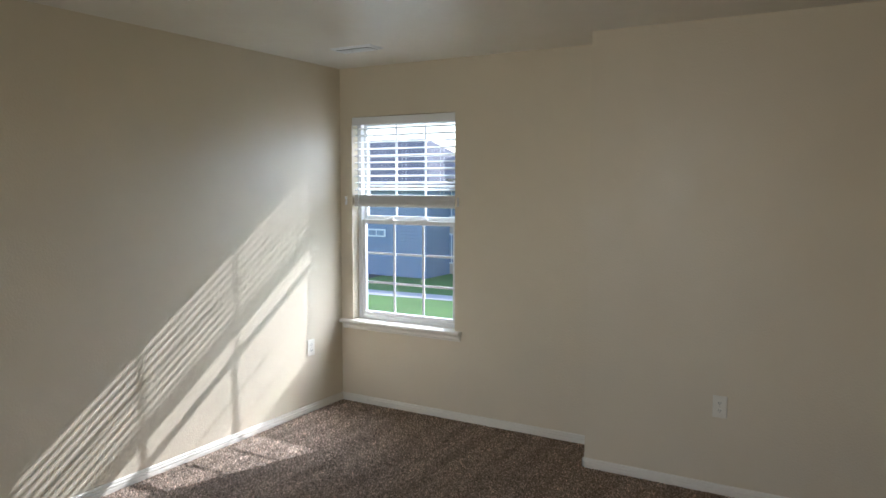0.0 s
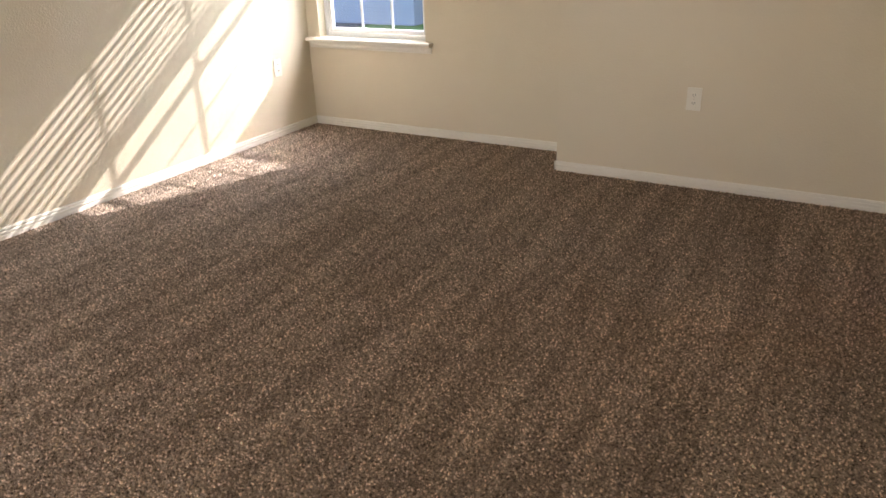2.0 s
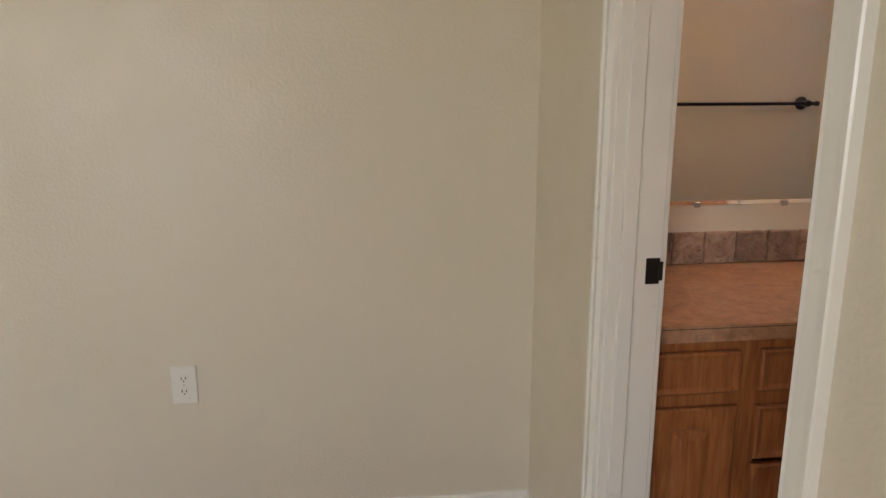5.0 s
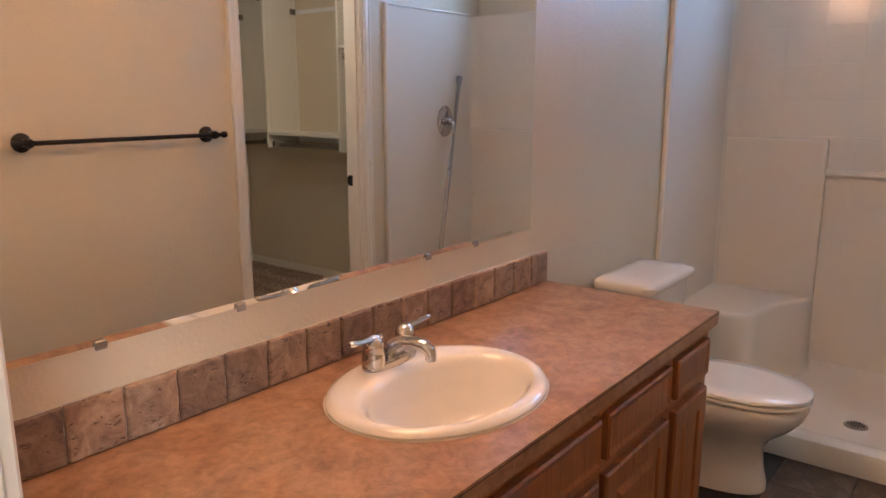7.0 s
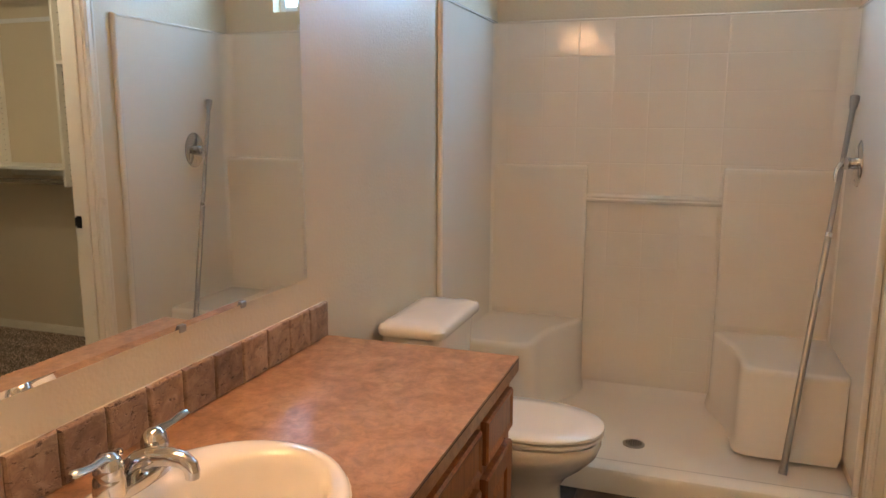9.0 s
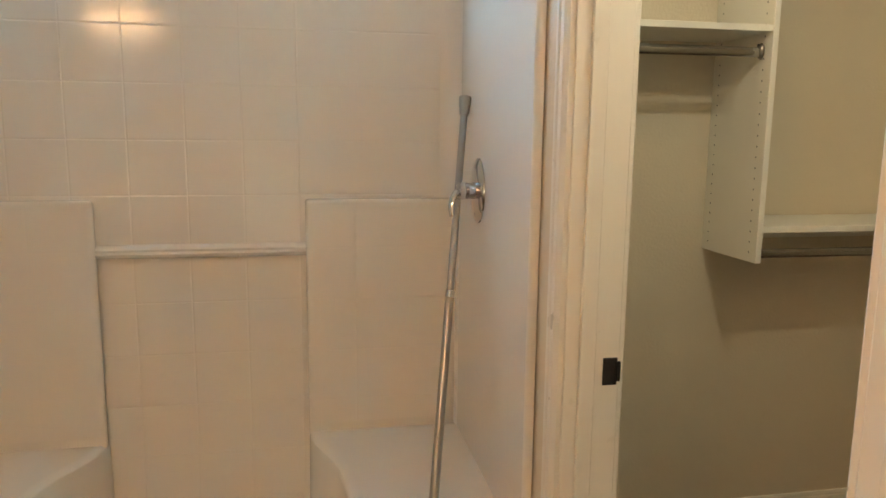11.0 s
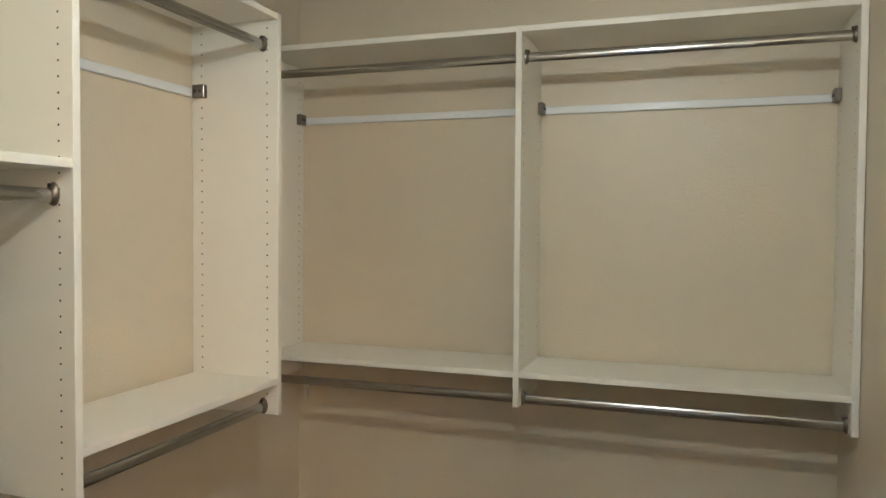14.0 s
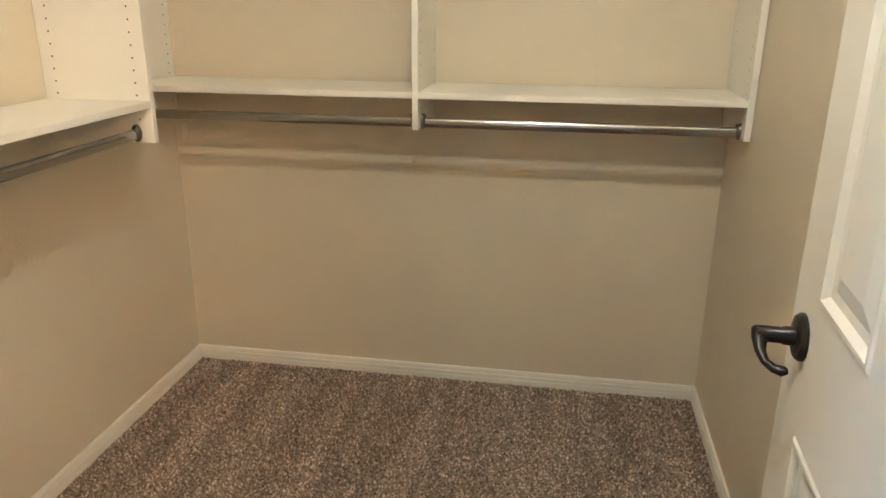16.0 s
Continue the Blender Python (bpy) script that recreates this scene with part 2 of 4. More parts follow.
def circle(c, r, n=16, axis="z", ry=None):
    ry = r if ry is None else ry
    out = []
    for k in range(n):
        a = 2 * math.pi * k / n
        u, v = r * math.cos(a), ry * math.sin(a)
        out.append({"z": (c[0] + u, c[1] + v, c[2]), "y": (c[0] + u, c[1], c[2] + v), "x": (c[0], c[1] + u, c[2] + v)}[axis])
    return out


def lathe(profile, c, axis="z", n=20):
    """Turns (radius, height) pairs about an axis through c."""
    shift = {"x": (1, 0, 0), "y": (0, 1, 0), "z": (0, 0, 1)}[axis]
    return loft([circle([c[i] + shift[i] * h for i in range(3)], max(r, 1e-4), n, axis) for r, h in profile])


def tube(points, radius, n=10, ry=None, radii=None):
    pts = [Vector(p) for p in points]
    rings, up = [], None
    for k, p in enumerate(pts):
        d = (pts[min(k + 1, len(pts) - 1)] - pts[max(k - 1, 0)]).normalized()
        if up is None:
            up = Vector((0, 0, 1)) if abs(d.z) < 0.9 else Vector((0, 1, 0))
        side = d.cross(up).normalized()
        up = side.cross(d).normalized()
        r = radius if radii is None else radii[k]
        rv = r if ry is None else ry * (r / radius)
        rings.append([p + side * (r * math.cos(2 * math.pi * i / n)) + up * (rv * math.sin(2 * math.pi * i / n)) for i in range(n)])
    return loft(rings)


def arc(c, r, a0, a1, n, plane="xy"):
    out = []
    for k in range(n + 1):
        a = radians(a0 + (a1 - a0) * k / n)
        u, v = r * math.cos(a), r * math.sin(a)
        out.append({"xy": (c[0] + u, c[1] + v, c[2]), "xz": (c[0] + u, c[1], c[2] + v), "yz": (c[0], c[1] + u, c[2] + v)}[plane])
    return out


def prism(profile, a, b, out, up=(0, 0, 1)):
    """Runs a closed profile of (out, up) pairs in a straight line from a to b."""
    a, b, out, up = Vector(a), Vector(b), Vector(out), Vector(up)
    return loft([[p + out * u + up * v for u, v in profile] for p in (a, b)])


def wall_with_holes(name, axis, lo, hi, face, back, z1, holes, label):
    """A wall along an axis from lo to hi, between face and back, with holes (from, to, bottom, top)."""
    bm = bmesh.new()

    def block(a, b, z0, zt):
        if b - a > 1e-4 and zt - z0 > 1e-4:
            q0, q1 = sorted((face, back))
            add_box(bm, *((a, b, q0, q1) if axis == "x" else (q0, q1, a, b)), z0, zt)

    at = lo
    for a, b, z0, zt in sorted(holes):
        block(at, a, 0, z1)
        block(a, b, 0, z0)
        block(a, b, zt, z1)
        at = b
    block(at, hi, 0, z1)
    return structure(name, bm, WALL, label)


# ---- plan ----
H = 2.44
XW, XE, YN, YB, YS = -2.472, 1.297, 4.143, 3.79, -2.0    # bedroom: west, east, window wall, closer wall, south
XB, YM, YC, XS = 1.412, 3.82, 2.245, 5.06                 # bathroom: west, mirror wall, closet wall, behind the shower
CX0, CX1, CY1 = 3.093, 5.0, 2.13                          # closet: west, east, door wall (south wall at 0)
BD0, BD1, CD0, CD1, DH = 2.497, 3.157, 3.29, 4.04, 2.04     # bathroom door (y), closet door (x), door height
WX0, WX1, WZ0, WZ1 = -2.368, -1.508, 0.618, 2.09          # bedroom window
TY0, TY1, TZ0, TZ1 = 2.55, 3.45, 1.95, 2.36               # bathroom window

structure("floor_bedroom", box(XW - 0.15, XB - 0.06, YS - 0.12, YN + 0.15, -0.2, 0.0), CARPET, "brown speckled cut-pile carpet")
structure("floor_closet", box(CX0 - 0.1, CX1 + 0.12, -0.12, CY1 + 0.06, -0.2, 0.0), CARPET, "brown speckled cut-pile carpet")
structure("floor_bath", box(XB - 0.06, XS + 0.15, CY1 + 0.06, YM + 0.12, -0.2, -0.006), GROUT, "dark vinyl tile floor")

wall_with_holes("wall_west", "y", YS, YN + 0.15, XW, XW - 0.15, H, [], "cream painted textured wall")
wall_with_holes("wall_north", "x", XW, -0.455, YN, YN + 0.15, H, [(WX0, WX1, WZ0, WZ1)], "cream painted textured wall with a window")
wall_with_holes("wall_north_inner", "x", -0.455, XE, YB, YN + 0.15, H, [], "cream painted wall standing forward into the bedroom")
wall_with_holes("wall_east", "y", YS, YN + 0.15, XE, XB, H, [(BD0 - 0.02, BD1 + 0.02, 0, DH + 0.02)], "cream painted wall with the bathroom doorway")
# The opening in this wall is unseen, added to let the south lamp in.
wall_with_holes("wall_south", "x", XW - 0.15, XB, YS, YS - 0.12, H, [(-2.15, -0.65, WZ0, WZ1)], "cream painted wall")
wall_with_holes("wall_bath_north", "x", XB, XS + 0.15, YM, YM + 0.12, H, [], "cream painted wall behind the mirror")
wall_with_holes("wall_bath_east", "y", CY1, YM, XS + 0.02, XS + 0.16, H, [(TY0, TY1, TZ0, TZ1)], "cream wall with a small high window")
wall_with_holes("wall_closet_door", "x", XB, XS + 0.02, YC, CY1, H, [(CD0 - 0.02, CD1 + 0.02, 0, DH + 0.02)], "cream painted wall with the closet doorway")
wall_with_holes("wall_closet_east", "y", -0.12, CY1, CX1, CX1 + 0.12, H, [], "cream painted closet wall")
wall_with_holes("wall_closet_south", "x", CX0 - 0.1, CX1, 0.0, -0.12, H, [], "cream painted closet wall")
wall_with_holes("wall_closet_west", "y", 0.0, CY1, CX0, CX0 - 0.1, H, [], "cream painted closet wall")
structure("ceiling_bedroom", box(XW - 0.15, XB - 0.05, YS - 0.12, YN + 0.15, H, H + 0.1), CEILING, "cream ceiling with a trowelled texture")
structure("ceiling_bath", box(XB - 0.05, XS + 0.16, CY1 + 0.05, YM + 0.12, H, H + 0.1), CEILING, "cream bathroom ceiling")
# Unseen slab added outside to block direct sun through the bathroom window.
structure("eave", box(XS + 0.17, XS + 0.85, CY1, YM + 2.4, H, H + 0.1), TRIM, "unseen overhang added to keep sun out of the bathroom window")
structure("ceiling_closet", box(CX0 - 0.1, CX1 + 0.12, -0.12, CY1 + 0.05, H, H + 0.1), CEILING, "cream closet ceiling")

# ---- trim ----
BASE = [(0, 0), (0.011, 0), (0.011, 0.020), (0.0095, 0.022), (0.0095, 0.026), (0.011, 0.028), (0.011, 0.036), (0.008, 0.040), (0.008, 0.044), (0.0095, 0.046), (0.006, 0.054), (0, 0.056)]


def baseboard(a, b, out):
    structure("baseboard", prism(BASE, (*a, 0), (*b, 0), (*out, 0)), TRIM, "cream moulded baseboard")


CW = 0.057
CASING = [(0, 0), (0.010, 0.0), (0.014, 0.006), (0.012, 0.012), (0.016, 0.018), (0.014, 0.040), (0.017, 0.044), (0.017, 0.055), (0.014, CW), (0, CW)]
baseboard((XW, YN), (XW, YS), (1, 0))
baseboard((XW, YN), (-0.455, YN), (0, -1))
baseboard((-0.455, YN), (-0.455, YB - 0.011), (-1, 0))
baseboard((-0.466, YB), (XE, YB), (0, -1))
baseboard((XE, YB), (XE, BD1 + CW + 0.006), (-1, 0))
baseboard((XE, BD0 - CW - 0.006), (XE, YS), (-1, 0))
baseboard((XW, YS), (XE, YS), (0, 1))
baseboard((CX0, 0), (CX1, 0), (0, 1))
baseboard((CX1, 0), (CX1, CY1), (-1, 0))
baseboard((CX0, 0), (CX0, CY1), (1, 0))
baseboard((CX1, CY1), (CD1 + CW + 0.006, CY1), (0, -1))
baseboard((CX0, CY1), (CD0 - CW - 0.006, CY1), (0, -1))
baseboard((XB, YC), (CD0 - CW - 0.006, YC), (0, 1))


def door_frame(axis, lo, hi, f0, f1, stop_at, label):
    """Jambs, stops and casings on both faces of a doorway from lo to hi in a wall between f0 and f1."""
    frame_ob = thing("door_frame", (0, 0, 0), label, "door frame", kind="structure")

    def put(u0, u1, v0, v1, z0, z1, name, bevel=0.0015):
        part(name, box(*((u0, u1, v0, v1) if axis == "x" else (v0, v1, u0, u1)), z0, z1, bevel, 1), TRIM, frame_ob)

    put(lo - 0.019, lo, f0, f1, 0, DH, "jamb")
    put(hi, hi + 0.019, f0, f1, 0, DH, "jamb")
    put(lo - 0.019, hi + 0.019, f0, f1, DH, DH + 0.019, "head_jamb")
    put(lo, lo + 0.010, stop_at - 0.016, stop_at + 0.016, 0, DH, "stop")
    put(hi - 0.010, hi, stop_at - 0.016, stop_at + 0.016, 0, DH, "stop")
    put(lo + 0.010, hi - 0.010, stop_at - 0.016, stop_at + 0.016, DH - 0.010, DH, "stop")
    for f, sgn in ((f0, -1), (f1, 1)):
        o = (0, sgn, 0) if axis == "x" else (sgn, 0, 0)
        for edge, way in ((lo - 0.006, -1), (hi + 0.006, 1)):
            w = (way, 0, 0) if axis == "x" else (0, way, 0)
            p0 = (edge, f, 0) if axis == "x" else (f, edge, 0)
            p1 = (edge, f, DH + 0.006) if axis == "x" else (f, edge, DH + 0.006)
            part("casing", prism(CASING, p0, p1, o, w), TRIM, frame_ob)
        a, b = lo - 0.006 - CW, hi + 0.006 + CW
        p0, p1 = ((a, f, DH + 0.006), (b, f, DH + 0.006)) if axis == "x" else ((f, a, DH + 0.006), (f, b, DH + 0.006))
        part("head_casing", prism(CASING, p0, p1, o), TRIM, frame_ob)
    return frame_ob


bath_frame = door_frame("y", BD0, BD1, XE, XB, 1.335, "cream painted bathroom door frame with moulded casing")
closet_frame = door_frame("x", CD0, CD1, CY1, YC, 2.20, "cream painted closet door frame with moulded casing")


def strike(parent, c, axis):
    bm = box(-0.015, 0.015, -0.0015, 0.0015, -0.028, 0.028, 0.001, 1)
    plate = part("strike_plate", bm, BRONZE, parent, "dark bronze strike plate")
    hole = part("latch_hole", lathe([(0.009, -0.0005), (0.009, 0.0025)], (-0.002, 0, 0), "y", 12), BRASS, plate)
    lip = part("lip", box(0.012, 0.021, -0.0045, 0.0015, -0.02, 0.02, 0.001, 1), BRONZE, plate)
    plate.matrix_basis = pose(*c, 0, 0, axis)


strike(bath_frame, (1.392, BD1 - 0.002, 0.938), 0)
strike(closet_frame, (CD1 - 0.002, 2.150, 0.915), -90)

# ---- bedroom window ----
window = thing("window_1", (-1.938, 4.22, WZ0), "white vinyl single-hung window with a grid of small panes", "window", kind="structure")
window.location = (0, 0, 0)
FY0, FY1 = 4.215, 4.29


def rails(x0, x1, z0, z1, w, y0, y1, name, parent):
    """A four-sided frame whose outside runs x0..x1, z0..z1."""
    bm = bmesh.new()
    for a in ((x0, x0 + w, z0, z1), (x1 - w, x1, z0, z1), (x0 + w, x1 - w, z0, z0 + w), (x0 + w, x1 - w, z1 - w, z1)):
        add_box(bm, a[0], a[1], y0, y1, a[2], a[3], 0.002, 1)
    return part(name, bm, VINYL_WHITE, parent)


rails(WX0 + 0.001, WX1 - 0.001, WZ0 + 0.001, WZ1 - 0.001, 0.030, FY0, FY1, "window_frame", window)
lower = rails(WX0 + 0.03, WX1 - 0.03, WZ0 + 0.028, 1.352, 0.030, 4.222, 4.250, "lower_sash", window)
upper = rails(WX0 + 0.03, WX1 - 0.03, 1.352, WZ1 - 0.03, 0.030, 4.252, 4.280, "upper_sash", window)
for sash, z0, z1, yc in ((lower, WZ0 + 0.058, 1.322, 4.236), (upper, 1.382, WZ1 - 0.06, 4.266)):
    x0, x1 = WX0 + 0.06, WX1 - 0.06
    for k in (1, 2):
        xk, zk = x0 + (x1 - x0) * k / 3, z0 + (z1 - z0) * k / 3
        part("muntin", box(xk - 0.008, xk + 0.008, yc - 0.004, yc + 0.004, z0, z1, 0.002, 1), VINYL_WHITE, sash)
        for j in range(3):
            xa, xb = x0 + (x1 - x0) * j / 3 + 0.008 * (j > 0), x0 + (x1 - x0) * (j + 1) / 3 - 0.008 * (j < 2)
            part("muntin", box(xa, xb, yc - 0.004, yc + 0.004, zk - 0.008, zk + 0.008, 0.002, 1), VINYL_WHITE, sash)
    pane = part("pane", box(x0, x1, yc + 0.005, yc + 0.008, z0, z1), GLASS, sash)
    pane.visible_shadow = False
for xk in (-2.09, -1.80):
    lock = part("sash_lock", box(xk - 0.03, xk + 0.03, 4.215, 4.235, 1.352, 1.362, 0.003, 1), VINYL_WHITE, lower)
    part("lever", box(xk - 0.005, xk + 0.035, 4.210, 4.222, 1.362, 1.372, 0.003, 1), VINYL_WHITE, lock)
STOOL = [(0, 0), (0.150, 0), (0.158, 0.006), (0.160, 0.014), (0.156, 0.022), (0.150, 0.026), (0, 0.026)]
sill = tagged(part("window_sill", prism([(u - 0.105, v) for u, v in STOOL], (-2.459, YN, 0.592), (-1.454, YN, 0.592), (0, -1, 0)), TRIM), "cream painted window stool with moulded apron", "window sill", kind="structure")
part("inner_stool", box(WX0, WX1, YN, FY0, 0.592, 0.619), TRIM, sill)
part("apron", prism([(0, 0), (0.010, 0.002), (0.012, 0.012), (0.016, 0.018), (0.014, 0.034), (0.018, 0.040), (0.018, 0.046), (0, 0.046)], (-2.452, YN, 0.546), (-1.463, YN, 0.546), (0, -1, 0)), TRIM, sill)

# ---- window blind ----
blind = thing("window_blind", (-1.938, 4.18, 2.05), "white two-inch slat window blind, raised to half height", "blind")


def at_local(bm, ob):
    bmesh.ops.translate(bm, verts=bm.verts, vec=-ob.location)
    return bm


part("headrail", at_local(box(WX0 + 0.006, WX1 - 0.006, 4.150, 4.205, 2.040, 2.086, 0.003, 1), blind), SLAT_WHITE, blind)
part("valance", at_local(box(WX0 + 0.003, WX1 - 0.003, 4.1445, 4.149, 2.030, 2.087, 0.002, 1), blind), SLAT_WHITE, blind)


def slat(z, tilt):
    rings = []
    for x in (WX0 + 0.012, WX1 - 0.012):
        ring = []
        for u, c in ((-0.025, 0.0), (-0.012, 0.0022), (0, 0.003), (0.012, 0.0022), (0.025, 0.0)):
            ring.append((x, 4.178 + u * math.cos(tilt) - c * math.sin(tilt), z + u * math.sin(tilt) + c * math.cos(tilt)))
        for u, c in ((0.025, -0.0025), (0.0, 0.0005), (-0.025, -0.0025)):
            ring.append((x, 4.178 + u * math.cos(tilt), z + u * math.sin(tilt) + c))
        rings.append(ring)
    return at_local(loft(rings), blind)


for k in range(10):
    part("slat", slat(2.008 - 0.0482 * k, radians(14 + 1.2 * math.sin(k * 2.3))), SLAT_WHITE, blind)
for k in range(16):
    part("slat", slat(1.533 - 0.0041 * k, radians(1.2 * math.sin(k * 1.7))), SLAT_WHITE, blind)
part("bottom_rail", at_local(box(WX0 + 0.010, WX1 - 0.010, 4.152, 4.204, 1.448, 1.469, 0.004, 2), blind), SLAT_WHITE, blind)
for xk in (WX0 + 0.12, -1.938, WX1 - 0.12):
    for yk in (4.153, 4.203):
        part("ladder_cord", at_local(tube([(xk, yk, 2.04), (xk + 0.001, yk, 1.75), (xk, yk, 1.46)], 0.0013, 5), blind), SLAT_WHITE, blind)
part("tilt_wand", at_local(tube([(WX0 + 0.06, 4.140, 2.03), (WX0 + 0.061, 4.139, 1.40)], 0.004, 6), blind), CLEAR_ROD, blind)
for xk in (WX0 + 0.15, WX0 + 0.165):
    part("lift_cord", at_local(tube([(xk, 4.141, 2.03), (xk + 0.004, 4.141, 1.6)], 0.0013, 5), blind), SLAT_WHITE, blind)
for xk in (-2.416, -1.482):
    clip = thing("cord_cleat", (xk, YN, 1.491), "small white cord cleat screwed beside the window", "cord cleat", "cord cleats")
    part("base", box(-0.006, 0.006, -0.008, 0.0, -0.030, 0.030, 0.002, 1), VINYL_WHITE, clip)
    part("horn", tube([(0, -0.006, 0.0), (0, -0.016, 0.012), (0, -0.018, 0.032)], 0.004, 6), VINYL_WHITE, clip)
    part("horn", tube([(0, -0.006, 0.0), (0, -0.016, -0.012), (0, -0.018, -0.032)], 0.004, 6), VINYL_WHITE, clip)


# ---- outlets ----
def outlet(at, turn, label):
    ob = thing("wall_outlet", at, label, "wall outlet", "bedroom outlets")
    part("cover_plate", box(-0.036, 0.036, -0.006, 0, -0.058, 0.058, 0.003, 2), PLATE, ob)
    for dz in (0.020, -0.020):
        face = part("socket_face", loft([circle((0, -0.0055, dz), 0.0165, 16, "y", 0.0135), circle((0, -0.0085, dz), 0.016, 16, "y", 0.013)]), PLATE, ob)
        for dx, hh in ((-0.006, 0.0045), (0.006, 0.0036)):
            part("slot", box(dx - 0.0012, dx + 0.0012, -0.0092, -0.008, dz + 0.002 - hh, dz + 0.002 + hh), DARK, face)
        part("ground_hole", lathe([(0.0022, -0.0092), (0.0022, -0.008)], (0, 0, dz - 0.007), "y", 8), DARK, face)
    part("screw", lathe([(0.003, -0.0075), (0.003, -0.0055)], (0, 0, 0), "y", 10), BRASS, ob)
    ob.matrix_basis = pose(*at, 0, 0, turn)


outlet((0.268, YB - 0.0005, 0.467), 0, "cream duplex wall outlet on the plain bedroom wall")
outlet((XW + 0.0005, 3.786, 0.462), 90, "cream duplex wall outlet on the sunlit bedroom wall")

# ---- ceiling vent ----
vent = thing("ceiling_vent", (-1.87, 3.55, H), "cream metal ceiling air vent", "air vent")
part("frame", add_loft(bmesh.new(), [[(-0.155, -0.075, 0), (0.155, -0.075, 0), (0.155, 0.075, 0), (-0.155, 0.075, 0)], [(-0.14, -0.06, -0.010), (0.14, -0.06, -0.010), (0.14, 0.06, -0.010), (-0.14, 0.06, -0.010)]]), VINYL_WHITE, vent)
# Near-black sheet stands in for the shaded duct behind the slats.
part("duct_shade", box(-0.125, 0.125, -0.047, 0.047, -0.0115, -0.0105), DARK, vent)
for k in range(9):
    bm = box(-0.125, 0.125, -0.0038, 0.0038, -0.0008, 0.0008)
    bmesh.ops.rotate(bm, verts=bm.verts, matrix=Matrix.Rotation(radians(35), 3, "X"))
    bmesh.ops.translate(bm, verts=bm.verts, vec=(0, -0.042 + k * 0.0105, -0.014))
    part("slat", bm, VINYL_WHITE, vent)

# ---- bathroom: vanity ----
ZT, YF = 0.775, 3.276
cab_label = "oak-stained wooden vanity cabinet unit under the laminate top"


def raised(x0, x1, z0, z1, y, name, parent, panel=True):
    """A drawer front or door with a framed, raised middle, standing proud of y towards -y."""
    rings = []
    for inset, out in ((0.0, 0.0), (0.0, 0.014), (0.005, 0.019), (0.0 + 0.006, 0.019)):
        rings.append([(x0 + inset, y - out, z0 + inset), (x1 - inset, y - out, z0 + inset), (x1 - inset, y - out, z1 - inset), (x0 + inset, y - out, z1 - inset)])
    w = min(0.052, (x1 - x0) * 0.24) if panel else 0.016
    if panel:
        for inset, out in ((w, 0.019), (w + 0.005, 0.012), (w + 0.012, 0.012), (w + 0.032, 0.018)):
            rings.append([(x0 + inset, y - out, z0 + inset), (x1 - inset, y - out, z0 + inset), (x1 - inset, y - out, z1 - inset), (x0 + inset, y - out, z1 - inset)])
    else:
        for inset, out in ((0.018, 0.015),):
            rings.append([(x0 + inset, y - out, z0 + inset), (x1 - inset, y - out, z0 + inset), (x1 - inset, y - out, z1 - inset), (x0 + inset, y - out, z1 - inset)])
    return part(name, loft(rings), WOOD, parent)


def cabinet(x0, x1, fronts, style):
    ob = thing("vanity_cabinet", (x0, YF, 0), cab_label, "cabinet", "vanity cabinets")
    ob.location = (0, 0, 0)
    bm = bmesh.new()
    add_box(bm, x0 + 0.0005, x0 + 0.016, YF + 0.0195, YM - 0.001, 0.09, ZT - 0.041)
    add_box(bm, x1 - 0.016, x1 - 0.0005, YF + 0.0195, YM - 0.001, 0.09, ZT - 0.041)
    add_box(bm, x0 + 0.016, x1 - 0.016, YF + 0.0195, YM - 0.001, 0.09, 0.106)
    add_box(bm, x0, x1, YF + 0.075, YM - 0.001, 0.0, 0.0895)
    part("body", bm, WOOD, ob)
    bm = bmesh.new()
    add_box(bm, x0, fronts[0][0] + 0.008, YF, YF + 0.019, 0.09, ZT - 0.039)
    add_box(bm, fronts[-1][1] - 0.008, x1, YF, YF + 0.019, 0.09, ZT - 0.039)
    for (a0, a1), (b0, b1) in zip(fronts, fronts[1:]):
        add_box(bm, a1 - 0.008, b0 + 0.008, YF, YF + 0.019, 0.09, ZT - 0.039)
    xa, xb = fronts[0][0] + 0.008, fronts[-1][1] - 0.008
    add_box(bm, xa, xb, YF + 0.001, YF + 0.0185, ZT - 0.075, ZT - 0.039)
    add_box(bm, xa, xb, YF + 0.001, YF + 0.0185, 0.560, 0.612)
    add_box(bm, xa, xb, YF + 0.001, YF + 0.0185, 0.09, 0.125)
    part("face_frame", bm, WOOD, ob)
    for a, b in fronts:
        raised(a, b, 0.603, 0.708, YF, "drawer_front", ob, False)
        if style == "drawers":
            raised(a, b, 0.425, 0.565, YF, "drawer_front", ob, False)
            raised(a, b, 0.275, 0.410, YF, "drawer_front", ob, False)
            raised(a, b, 0.118, 0.260, YF, "drawer_front", ob, False)
        else:
            raised(a, b, 0.118, 0.568, YF, "door", ob)
    return ob


cabinet(1.414, 1.695, [(1.455, 1.671)], "door")
cabinet(1.695, 2.096, [(1.722, 2.078)], "drawers")
cabinet(2.096, 2.955, [(2.120, 2.545), (2.580, 2.934)], "door")
cabinet(2.955, 3.245, [(2.978, 3.214)], "door")

# sink cut-out in the top
SX, SY, SA, SB = 2.345, 3.528, 0.252, 0.207


def ellipse(a, b, z, n=48, shift=0.0):
    return [(SX + a * math.cos(2 * math.pi * k / n), SY + shift + b * math.sin(2 * math.pi * k / n), z) for k in range(n)]


